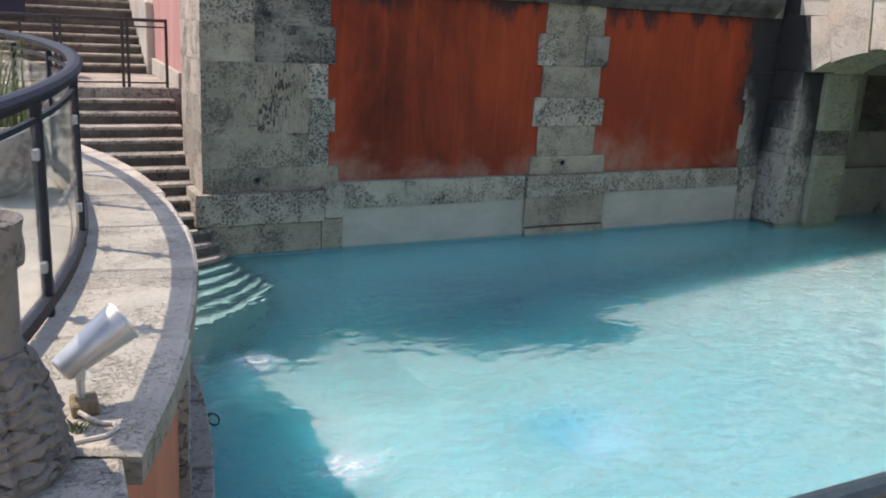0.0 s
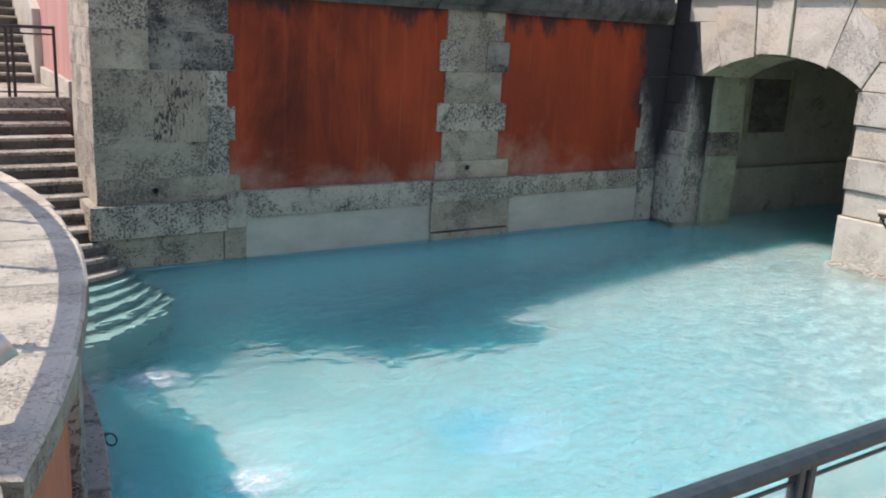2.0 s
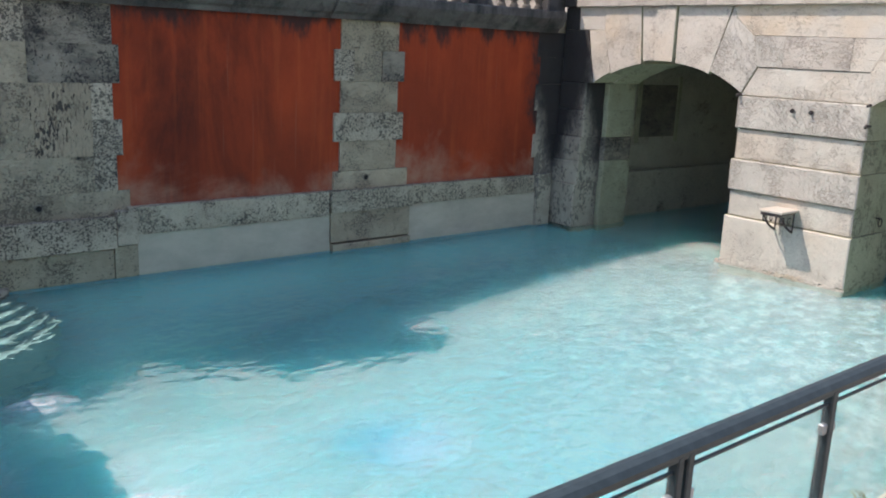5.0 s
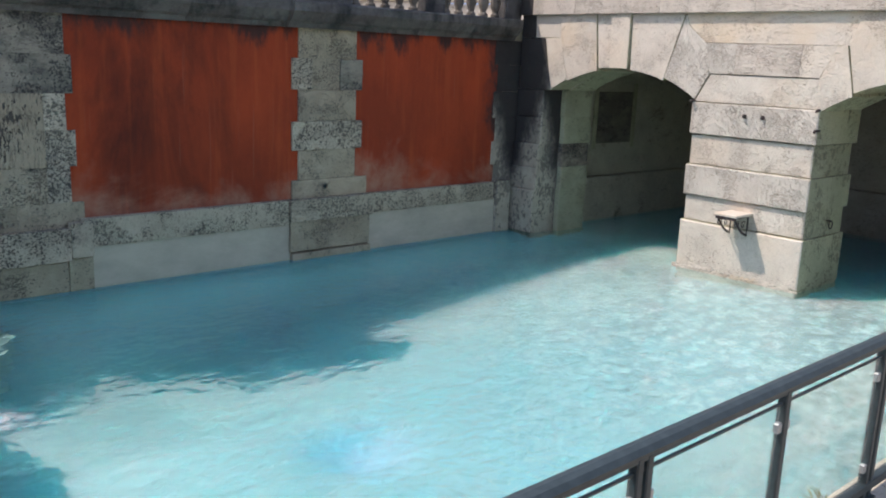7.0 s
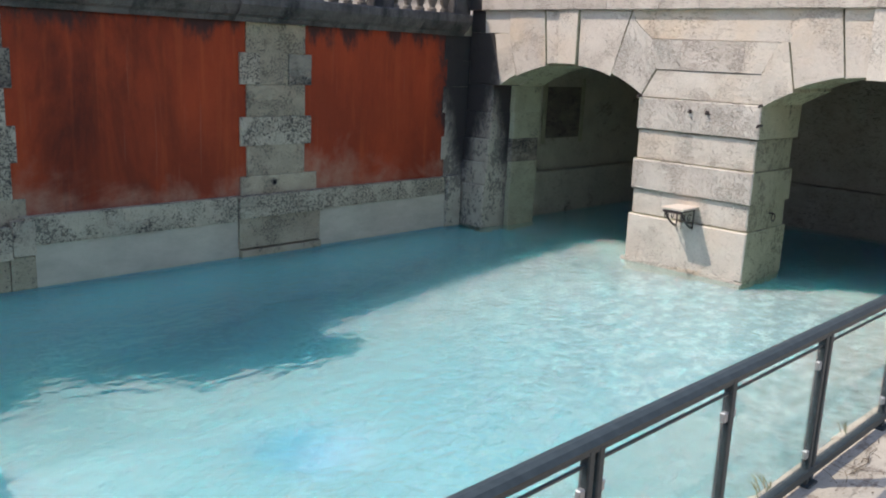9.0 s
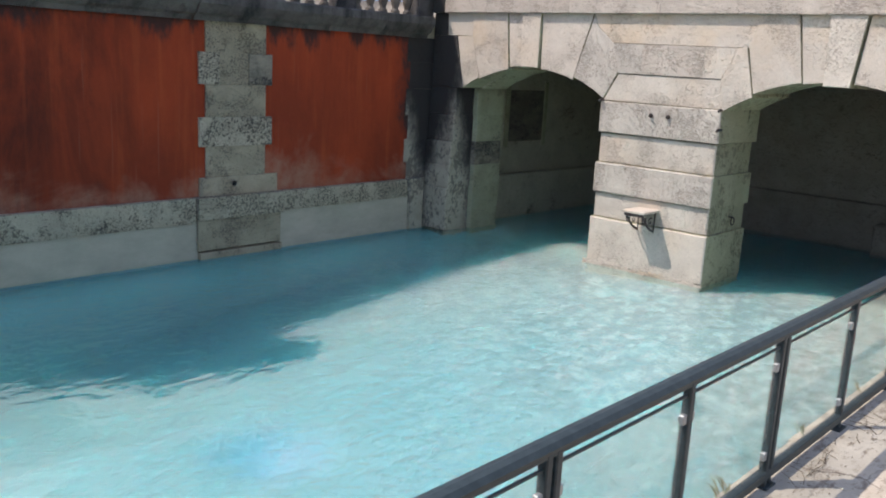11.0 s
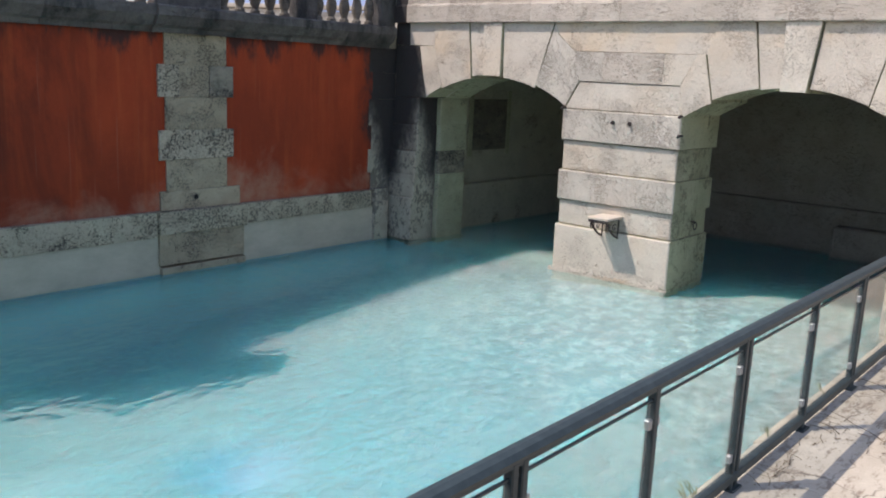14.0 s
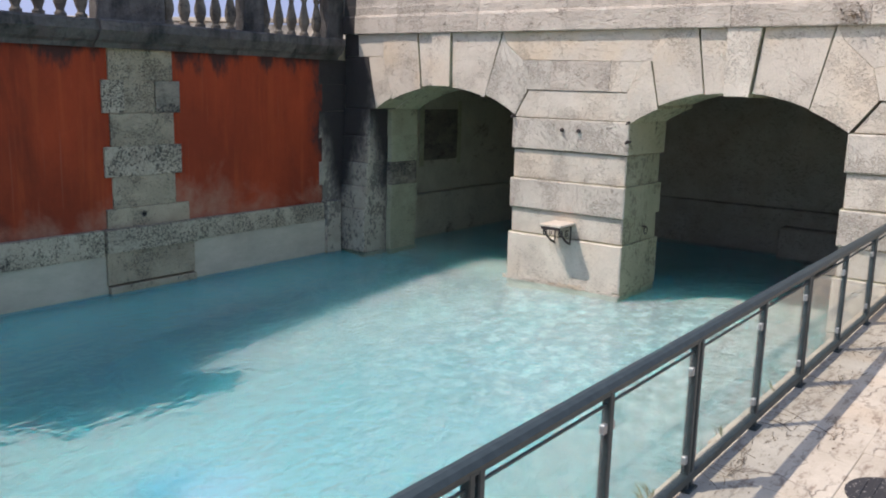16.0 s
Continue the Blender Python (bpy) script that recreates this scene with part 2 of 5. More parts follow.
def cracked_paving():
    """Old paving: warm travertine with wandering dark cracks and dirt."""
    m = Mat("cracked_paving", 0.88)
    base = m.mix(m.ramp(m.noise(1.8, 6, 0.65), (0.3, 0.0), (0.7, 1.0)), (0.65, 0.575, 0.445), (0.48, 0.415, 0.31))
    base = m.mix(m.ramp(m.noise(0.8, 4, 0.5), (0.52, 0.0), (0.7, 0.6)), base, (0.58, 0.42, 0.26))
    base = m.mix(0.22, base, m.ramp(m.rnd(), (0.0, 0.6), (1.0, 1.0)), "MULTIPLY")
    v = m.n.new("ShaderNodeTexVoronoi")
    v.feature = "DISTANCE_TO_EDGE"
    v.inputs["Scale"].default_value = 1.0
    add = m.n.new("ShaderNodeVectorMath")
    add.operation = "ADD"
    nz = m.n.new("ShaderNodeTexNoise")
    nz.inputs["Scale"].default_value = 5.0
    nz.inputs["Detail"].default_value = 6
    m.l.new(m.co, nz.inputs["Vector"])
    sc = m.n.new("ShaderNodeVectorMath")
    sc.operation = "SCALE"
    sc.inputs["Scale"].default_value = 0.55
    m.l.new(nz.outputs["Color"], sc.inputs[0])
    m.l.new(m.scaled((1.5, 2.4, 1.0)), add.inputs[0])
    m.l.new(sc.outputs[0], add.inputs[1])
    m.l.new(add.outputs[0], v.inputs["Vector"])
    crack = m.ramp(v.outputs["Distance"], (0.006, 1.0), (0.022, 0.0))
    crack = m.mix(1.0, crack, m.ramp(m.noise(1.1, 4, 0.6), (0.50, 0.0), (0.62, 1.0)), "MULTIPLY")
    base = m.mix(m.math("MULTIPLY", crack, 0.7), base, (0.10, 0.075, 0.055))
    dirt = m.ramp(m.noise((5, 12, 7), 7, 0.72), (0.52, 0.0), (0.64, 0.75))
    base = m.mix(dirt, base, (0.22, 0.16, 0.11))
    fine = m.noise(50.0, 4, 0.7)
    base = m.mix(0.3, base, m.ramp(fine, (0.3, 0.6), (0.7, 1.0)), "MULTIPLY")
    m.colour(base)
    m.bump(m.math("SUBTRACT", m.math("MULTIPLY", fine, 0.3), m.math("ADD", crack, m.math("MULTIPLY", dirt, 0.5))), 0.5, 0.012)
    return m.m


M_PAVE = cracked_paving()
# besides dirt and wear, riser shade and tread light are in these tones
M_STEP = travertine("dirty_shaded_step_stone", (0.23, 0.20, 0.16), (0.11, 0.095, 0.075), 0.6, stain=0.45, streak=(2.2, 2.2, 5), dots=(14, 14, 14))
M_TREAD = travertine("worn_lit_tread_stone", (0.52, 0.465, 0.375), (0.37, 0.33, 0.26), 0.5, stain=0.28, dots=(12, 12, 12))
M_CARVED = travertine("carved_foot_stone", (0.26, 0.226, 0.184), (0.15, 0.13, 0.104), 0.2, stain=0.25, streak=(5, 5, 5))
M_REVEAL = travertine("greenish_reveal_stone", (0.54, 0.52, 0.355), (0.43, 0.42, 0.28), 0.3, stain=0.16, dots=(9, 9, 9), pit_col=(0.12, 0.11, 0.08))
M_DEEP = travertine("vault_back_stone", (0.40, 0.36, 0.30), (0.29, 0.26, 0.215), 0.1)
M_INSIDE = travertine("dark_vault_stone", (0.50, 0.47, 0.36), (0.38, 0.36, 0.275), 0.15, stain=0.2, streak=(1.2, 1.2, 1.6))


def plaster(name, red, dark, pale, foot=0.95, head=3.66, edge=0.0):
    """Old lime plaster: deep red, clouded and run down, pale bloom above foot, black runs under head."""
    m = Mat(name, 0.92)
    cloud = m.noise((0.9, 0.9, 0.6), 5, 0.6, False, 0.3)
    base = m.mix(m.ramp(cloud, (0.36, 0.0), (0.64, 1.0)), red, dark)
    soot = m.ramp(m.noise((0.85, 0.85, 0.30), 7, 0.66, False, 0.6), (0.45, 0.0), (0.62, 0.9))
    where = m.math("ADD", m.axis(0), m.math("MULTIPLY", m.noise((0.7, 0.7, 0.5), 4, 0.6), 1.2))
    zone = m.math("ADD", 0.30, m.math("MULTIPLY", m.math("MULTIPLY", m.band(where, 4.7, 5.5), m.band(where, 7.6, 6.2)), 0.70))
    soot = m.math("MULTIPLY", soot, zone)
    base = m.mix(m.math("MULTIPLY", zone, 0.42), base, tuple(c * 0.42 for c in dark))
    base = m.mix(soot, base, tuple(c * 0.30 for c in dark))
    blot = m.ramp(m.noise((1.9, 1.9, 1.1), 6, 0.7, False, 0.4), (0.56, 0.0), (0.74, 0.4))
    base = m.mix(m.math("MULTIPLY", blot, zone), base, tuple(c * 0.22 for c in dark))
    run = m.ramp(m.noise((6.0, 6.0, 0.35), 5, 0.65), (0.54, 0.0), (0.74, 0.3))
    base = m.mix(run, base, (min(1, red[0] * 1.3), red[1] * 1.9, red[2] * 2.0))
    thin = m.ramp(m.noise((17.0, 17.0, 0.5), 4, 0.6), (0.62, 0.0), (0.80, 0.22))
    base = m.mix(thin, base, pale)
    scratch = m.ramp(m.noise((5.0, 5.0, 0.7), 5, 0.65), (0.55, 0.0), (0.75, 0.28))
    base = m.mix(scratch, base, tuple(c * 0.45 for c in dark))
    rise = m.math("SUBTRACT", m.math("MULTIPLY", m.noise((0.62, 0.62, 0.8), 6, 0.62, False, 0.4), 3.4), 1.55)
    low = m.math("SUBTRACT", 1.0, m.band(m.math("SUBTRACT", m.axis(2), rise), foot - 0.25, foot + 0.45))
    low = m.math("MULTIPLY", low, m.ramp(m.noise(5.0, 5, 0.65), (0.3, 0.35), (0.65, 1.0)))
    base = m.mix(m.math("MULTIPLY", low, 0.7), base, pale)
    drop = m.band(m.math("ADD", m.axis(2), m.math("MULTIPLY", m.noise((1.6, 1.6, 0.5), 7, 0.7), 1.9)), head + 0.72, head + 1.02)
    base = m.mix(m.math("MULTIPLY", drop, 0.9), base, (0.022, 0.016, 0.014))
    if edge:
        crust = m.band(m.math("ADD", m.axis(0), m.math("MULTIPLY", m.noise((2.4, 2.4, 1.3), 7, 0.7), 1.3)), edge + 0.5, edge + 0.85)
        base = m.mix(m.math("MULTIPLY", crust, 0.92), base, (0.026, 0.021, 0.018))
    base = m.mix(0.22, base, m.ramp(m.noise(30.0, 4, 0.7), (0.3, 0.6), (0.7, 1.0)), "MULTIPLY")
    m.colour(base)
    m.bump(m.noise(18.0, 5, 0.7), 0.25, 0.008)
    return m.m


M_RED = plaster("weathered_red_plaster", (0.41, 0.052, 0.009), (0.28, 0.036, 0.007), (0.40, 0.23, 0.15), edge=11.95)
M_ORANGE = plaster("orange_red_plaster", (0.66, 0.23, 0.11), (0.52, 0.16, 0.08), (0.50, 0.32, 0.22), -0.6, 1.85)

mm = Mat("pink_plaster", 0.9)
mm.colour(mm.mix(mm.ramp(mm.noise((3, 3, 0.5), 5, 0.6), (0.35, 0.0), (0.7, 1.0)), (0.54, 0.275, 0.225), (0.44, 0.22, 0.18)))
mm.bump(mm.noise(20, 4, 0.6), 0.2, 0.005)
M_PINK = mm.m

mm = Mat("smooth_grey_render", 0.85)
mm.colour(mm.mix(mm.ramp(mm.noise((1.5, 1.5, 3.0), 6, 0.65), (0.35, 0.0), (0.7, 1.0)), (0.49, 0.445, 0.34), (0.37, 0.335, 0.255)))
mm.bump(mm.noise(14, 5, 0.6), 0.35, 0.008)
M_RENDER = mm.m

mm = Mat("dark_painted_steel", 0.55, 0.0)
mm.colour(mm.mix(mm.ramp(mm.noise(18, 4, 0.6), (0.4, 0.0), (0.7, 1.0)), (0.022, 0.034, 0.034), (0.036, 0.052, 0.052)))
M_STEEL = mm.m

mm = Mat("navy_painted_steel", 0.6, 0.0)
mm.b.inputs["Specular IOR Level"].default_value = 0.25
mm.colour(mm.mix(mm.ramp(mm.noise(18, 4, 0.6), (0.4, 0.0), (0.7, 1.0)), (0.014, 0.015, 0.020), (0.024, 0.025, 0.030)))
M_NAVYSTEEL = mm.m

mm = Mat("brown_painted_iron", 0.5, 0.0)
mm.colour(mm.mix(mm.ramp(mm.noise(25, 4, 0.6), (0.4, 0.0), (0.7, 1.0)), (0.035, 0.026, 0.024), (0.06, 0.045, 0.04)))
M_IRON = mm.m

mm = Mat("brushed_metal", 0.5, 0.7)
mm.colour((0.36, 0.37, 0.36))
M_CLAMP = mm.m

mm = Mat("satin_aluminium", 0.42, 0.7)
mm.colour(mm.mix(mm.ramp(mm.noise(9, 5, 0.6), (0.4, 0.0), (0.7, 1.0)), (0.60, 0.585, 0.54), (0.50, 0.485, 0.45)))
mm.bump(mm.noise(60, 3, 0.6), 0.06, 0.002)
M_ALU = mm.m

mm = Mat("lamp_glass_white", 0.2)
mm.colour((0.9, 0.9, 0.88))
M_LENS = mm.m

mm = Mat("white_cable", 0.6)
mm.colour((0.62, 0.55, 0.42))
M_CABLE = mm.m

mm = Mat("dry_wood_block", 0.85)
mm.colour(mm.mix(mm.ramp(mm.noise((30, 30, 5), 5, 0.6), (0.35, 0.0), (0.7, 1.0)), (0.30, 0.22, 0.12), (0.17, 0.12, 0.06)))
mm.bump(mm.noise((50, 50, 8), 4, 0.6), 0.4, 0.004)
M_WOOD = mm.m

mm = Mat("grass_blade", 0.55)
mm.colour(mm.mix(mm.ramp(mm.noise(4, 3, 0.5), (0.35, 0.0), (0.65, 1.0)), (0.09, 0.14, 0.035), (0.26, 0.25, 0.09)))
M_GRASS = mm.m

mm = Mat("dry_twig", 0.9)
mm.colour(mm.mix(mm.ramp(mm.noise(14, 3, 0.5), (0.35, 0.0), (0.65, 1.0)), (0.10, 0.07, 0.045), (0.22, 0.16, 0.10)))
M_TWIG = mm.m

mm = Mat("manhole_iron", 0.6, 0.3)
mm.colour(mm.mix(mm.dots((42, 42, 42), 0.25, 0.35, 0.35), (0.045, 0.043, 0.042), (0.34, 0.31, 0.27)))
M_MANHOLE = mm.m

# foam: thick white in the middle of each patch, torn open towards its edge
mm = Mat("foam_white", 0.9)
mm.b.inputs["Specular IOR Level"].default_value = 0.15
mm.colour((0.74, 0.80, 0.80))
dist = mm.n.new("ShaderNodeVectorMath")
dist.operation = "LENGTH"
mm.l.new(mm.co, dist.inputs[0])
torn = mm.math("ADD", mm.math("MULTIPLY", mm.noise((5.0, 9.0, 4.0), 6, 0.68, True, 0.6), 1.35), mm.math("MULTIPLY", mm.noise((26.0, 34.0, 9.0), 3, 0.6, True), 0.5))
thick = mm.math("SUBTRACT", torn, mm.math("ADD", 0.46, mm.math("MULTIPLY", dist.outputs["Value"], 0.85)))
veil = mm.n.new("ShaderNodeBsdfTransparent")
froth = mm.n.new("ShaderNodeMixShader")
mm.l.new(mm.math("MULTIPLY", mm.band(thick, 0.0, 0.6), 0.6), froth.inputs[0])
mm.l.new(veil.outputs[0], froth.inputs[1])
mm.l.new(mm.b.outputs[0], froth.inputs[2])
mm.l.new(froth.outputs[0], mm.n["Material Output"].inputs[0])
M_FOAM = mm.m

mm = Mat("soil", 0.95)
mm.colour(mm.mix(mm.ramp(mm.noise(20, 5, 0.6), (0.35, 0.0), (0.65, 1.0)), (0.07, 0.05, 0.035), (0.13, 0.10, 0.07)))
M_SOIL = mm.m

# pane: a thin clear sheet, gloss from Fresnel
mm = Mat("clear_glass", 0.02)
glossy = mm.n.new("ShaderNodeBsdfGlossy")
glossy.inputs["Roughness"].default_value = 0.02
clear = mm.n.new("ShaderNodeBsdfTransparent")
clear.inputs[0].default_value = (0.965, 0.985, 0.975, 1)
film_dirt = mm.n.new("ShaderNodeBsdfDiffuse")
film_dirt.inputs[0].default_value = (0.75, 0.78, 0.74, 1)
lw = mm.n.new("ShaderNodeLayerWeight")
lw.inputs[0].default_value = 0.5
sheen = mm.math("ADD", mm.math("MULTIPLY", mm.math("POWER", lw.outputs["Facing"], 4.0), 0.5), 0.03)
mix1 = mm.n.new("ShaderNodeMixShader")
mix2 = mm.n.new("ShaderNodeMixShader")
mm.l.new(mm.math("MULTIPLY", mm.ramp(mm.noise(3, 5, 0.6), (0.35, 0.3), (0.7, 1.0)), 0.08), mix1.inputs[0])
mm.l.new(clear.outputs[0], mix1.inputs[1])
mm.l.new(film_dirt.outputs[0], mix1.inputs[2])
mm.l.new(sheen, mix2.inputs[0])
mm.l.new(mix1.outputs[0], mix2.inputs[1])
mm.l.new(glossy.outputs[0], mix2.inputs[2])
mm.l.new(mix2.outputs[0], mm.n["Material Output"].inputs[0])
M_GLASS = mm.m

# water: a clear rippled sheet that bends what lies below
mm = Mat("thermal_water", 0.02)
rip = mm.math("ADD", mm.math("MULTIPLY", mm.noise((1.5, 1.8, 1.0), 1, 0.4, False, 0.4), 0.33), mm.math("MULTIPLY", mm.noise((5.2, 6.0, 1.0), 1, 0.5, False, 0.5), 0.36))
lively = mm.band(mm.math("SUBTRACT", mm.axis(0), mm.math("MULTIPLY", mm.axis(1), 0.25)), 3.6, 8.0)
rip = mm.math("ADD", rip, mm.math("MULTIPLY", mm.math("MULTIPLY", lively, mm.noise((11.0, 9.0, 1.0), 2, 0.5, False, 0.6)), 0.40))
bmp = mm.n.new("ShaderNodeBump")
bmp.inputs["Strength"].default_value = 0.9
bmp.inputs["Distance"].default_value = 0.078
mm.l.new(rip, bmp.inputs["Height"])
wat = mm.n.new("ShaderNodeBsdfGlass")
wat.inputs["Color"].default_value = (0.755, 0.93, 0.968, 1)
wat.inputs["Roughness"].default_value = 0.0
wat.inputs["IOR"].default_value = 1.33
mm.l.new(bmp.outputs[0], wat.inputs["Normal"])
mm.l.new(wat.outputs[0], mm.n["Material Output"].inputs[0])
M_WATER = mm.m

SPRING_AT = (4.46, 5.66)
# pool bed: pale silt; the water's turquoise and ripple light are painted into its colour
mm = Mat("silt_and_light_pool_bed", 0.9)
# turquoise of deep water, put into the bed colour by position
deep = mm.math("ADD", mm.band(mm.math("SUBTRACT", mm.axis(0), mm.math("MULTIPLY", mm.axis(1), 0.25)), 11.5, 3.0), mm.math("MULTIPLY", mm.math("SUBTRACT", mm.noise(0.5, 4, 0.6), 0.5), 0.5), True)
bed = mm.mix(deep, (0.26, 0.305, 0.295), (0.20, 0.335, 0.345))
# bright net of sunlight through ripples, painted on as pale mottling
ripple_light = mm.ramp(mm.noise((5.5, 6.5, 1), 4, 0.55, False, 0.7), (0.47, 0.0), (0.62, 1.0))
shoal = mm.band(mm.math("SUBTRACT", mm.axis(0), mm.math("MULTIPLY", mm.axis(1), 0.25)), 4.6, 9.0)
bed = mm.mix(mm.math("MULTIPLY", ripple_light, mm.math("ADD", 0.03, mm.math("MULTIPLY", shoal, 0.52))), bed, (0.62, 0.69, 0.67))
bed = mm.mix(mm.ramp(mm.noise((1.1, 1.6, 1), 5, 0.6), (0.45, 0.0), (0.75, 0.22)), bed, (0.17, 0.34, 0.35))
# lighter water over the high bed by the north wall, painted in
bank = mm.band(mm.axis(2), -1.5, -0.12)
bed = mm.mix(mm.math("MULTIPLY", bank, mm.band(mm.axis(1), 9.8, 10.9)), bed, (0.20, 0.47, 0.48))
# paler towards the terrace, to lighten its shadow on the water
tx, ty = mm.math("ADD", mm.axis(0), 9.9), mm.math("SUBTRACT", mm.axis(1), 7.0)
rim = mm.math("ADD", mm.math("SQRT", mm.math("ADD", mm.math("MULTIPLY", tx, tx), mm.math("MULTIPLY", ty, ty))), mm.math("MULTIPLY", mm.noise(1.3, 4, 0.6), 0.6))
bed = mm.mix(mm.math("MULTIPLY", mm.band(rim, 14.2, 12.2), 0.8), bed, (0.29, 0.49, 0.50))
# paler under the arches, to lighten the unlit water there
bed = mm.mix(mm.band(mm.axis(0), 12.9, 14.0), bed, (0.40, 0.50, 0.46))
# the spring: a pit of blue silt
ex, ey = mm.math("SUBTRACT", mm.axis(0), SPRING_AT[0]), mm.math("SUBTRACT", mm.axis(1), SPRING_AT[1])
far = mm.math("ADD", mm.math("SQRT", mm.math("ADD", mm.math("MULTIPLY", ex, ex), mm.math("MULTIPLY", ey, ey))), mm.math("MULTIPLY", mm.math("SUBTRACT", mm.noise(2.6, 4, 0.6), 0.5), 0.5))
bed = mm.mix(mm.math("MULTIPLY", mm.band(far, 0.8, 0.10), 0.30), bed, (0.25, 0.345, 0.51))
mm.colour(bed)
mm.b.subsurface_method = "BURLEY"
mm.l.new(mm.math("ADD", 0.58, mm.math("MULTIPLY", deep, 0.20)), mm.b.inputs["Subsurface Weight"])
mm.b.inputs["Subsurface Radius"].default_value = (0.2, 3.2, 4.2)
mm.b.inputs["Subsurface Scale"].default_value = 1.0
mm.bump(mm.math("ADD", mm.noise((4, 7, 1), 4, 0.55, False, 1.0), mm.math("MULTIPLY", mm.noise((11, 17, 1), 3, 0.5), 0.4)), 0.6, 0.07)
M_BED = mm.m

# steps and wall foot under water: the water's turquoise is put into their colours
mm = Mat("water_tinted_step", 0.9)
mm.colour(mm.mix(mm.ramp(mm.noise(6, 5, 0.6), (0.35, 0.0), (0.7, 1.0)), (0.26, 0.335, 0.305), (0.19, 0.28, 0.26)))
M_WETSTEP = mm.m
mm = Mat("water_tinted_riser", 0.9)
mm.colour(mm.mix(mm.ramp(mm.noise(6, 5, 0.6), (0.35, 0.0), (0.7, 1.0)), (0.22, 0.35, 0.335), (0.17, 0.295, 0.285)))
M_WETRISER = mm.m
mm = Mat("water_tinted_wall_foot", 0.9)
mm.colour(mm.mix(mm.ramp(mm.noise((2, 2, 3), 5, 0.6), (0.35, 0.0), (0.7, 1.0)), (0.18, 0.35, 0.38), (0.13, 0.28, 0.31)))
M_WETWALL = mm.m
mm = Mat("navy_canvas", 0.8)
mm.colour(mm.mix(mm.ramp(mm.noise(9, 4, 0.6), (0.35, 0.0), (0.7, 1.0)), (0.022, 0.022, 0.035), (0.035, 0.034, 0.05)))
M_NAVY = mm.m

# blue glow that stands in for the sky between the balusters
mm = Mat("glowing_sky_band", 1.0)
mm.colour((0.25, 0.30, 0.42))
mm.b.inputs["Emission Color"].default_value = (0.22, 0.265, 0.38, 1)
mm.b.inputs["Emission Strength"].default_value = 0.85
M_SKYBAND = mm.m

# ---------------------------------------------------------------- mesh helpers


def link(name, bm, mat, parent=None, label="", smooth=False):
    me = bpy.data.meshes.new(name)
    bmesh.ops.recalc_face_normals(bm, faces=bm.faces)
    if smooth:
        for f in bm.faces:
            f.smooth = True
    bm.to_mesh(me)
    bm.free()
    if smooth:
        me.set_sharp_from_angle(angle=radians(35))
    me.materials.append(mat)
    ob = new(name, me)
    if parent is not None:
        ob.parent = parent
    if label:
        ob["label"] = label
    return ob


def part(name, bm, mat, parent, label="", smooth=False):
    return link(name, bm, mat, parent, label, smooth)


def empty(name, label, category, group="", kind=""):
    return tagged(new(name), label, category, group, kind)


def box(x0, x1, y0, y1, z0, z1, ch=0.0, bm=None):
    """A box with chamfered edges."""
    bm = bm or bmesh.new()
    m = bmesh.ops.create_cube(bm, size=1.0)
    bmesh.ops.scale(bm, vec=(x1 - x0, y1 - y0, z1 - z0), verts=m["verts"])
    bmesh.ops.translate(bm, vec=((x0 + x1) / 2, (y0 + y1) / 2, (z0 + z1) / 2), verts=m["verts"])
    if ch > 0:
        es = list({e for v in m["verts"] for e in v.link_edges})
        bmesh.ops.bevel(bm, geom=es, offset=ch, segments=1, affect="EDGES")
    return bm


def prism(poly, d0, d1, place, ch=0.012, bm=None, jit=0.0, rng=None):
    """A block with the outline poly in a wall's plane, from depth d0 (back) to d1 (front), its front edges chamfered. place(u, v, d) gives the world point."""
    bm = bm or bmesh.new()
    n = len(poly)
    cu, cv = sum(p[0] for p in poly) / n, sum(p[1] for p in poly) / n
    s = 1 if d1 > d0 else -1
    inner = []
    for i in range(n):
        a, b, c = Vector(poly[i - 1]), Vector(poly[i]), Vector(poly[(i + 1) % n])
        e1, e2 = (a - b).normalized(), (c - b).normalized()
        k = e1 + e2
        if k.length < 1e-4:
            k = Vector((cu, cv)) - b
        k.normalize()
        if k.dot(Vector((cu, cv)) - b) < 0:
            k = -k
        sn = max(0.35, abs(e1.x * k.y - e1.y * k.x))
        inner.append(b + k * (ch / sn))
    r = rng or random
    rings = []
    for pts, d in ((poly, d0), (poly, d1 - s * ch), (inner, d1)):
        rings.append([bm.verts.new(place(p[0] + r.uniform(-jit, jit), p[1] + r.uniform(-jit, jit), d)) for p in pts])
    for a, b in zip(rings, rings[1:]):
        for i in range(n):
            bm.faces.new((a[i], a[(i + 1) % n], b[(i + 1) % n], b[i]))
    bm.faces.new(rings[0][::-1])
    bm.faces.new(rings[-1])
    return bm


def rect(u0, u1, v0, v1):
    return [(u0, v0), (u1, v0), (u1, v1), (u0, v1)]


def lathe(profile, segs=20, bm=None, centre=(0, 0, 0)):
    """A turned body from (radius, height) pairs."""
    bm = bm or bmesh.new()
    rings = []
    for r, z in profile:
        rings.append([bm.verts.new((centre[0] + r * math.cos(2 * math.pi * i / segs), centre[1] + r * math.sin(2 * math.pi * i / segs), centre[2] + z)) for i in range(segs)])
    for a, b in zip(rings, rings[1:]):
        for i in range(segs):
            bm.faces.new((a[i], a[(i + 1) % segs], b[(i + 1) % segs], b[i]))
    bm.faces.new(rings[0][::-1])
    bm.faces.new(rings[-1])
    return bm


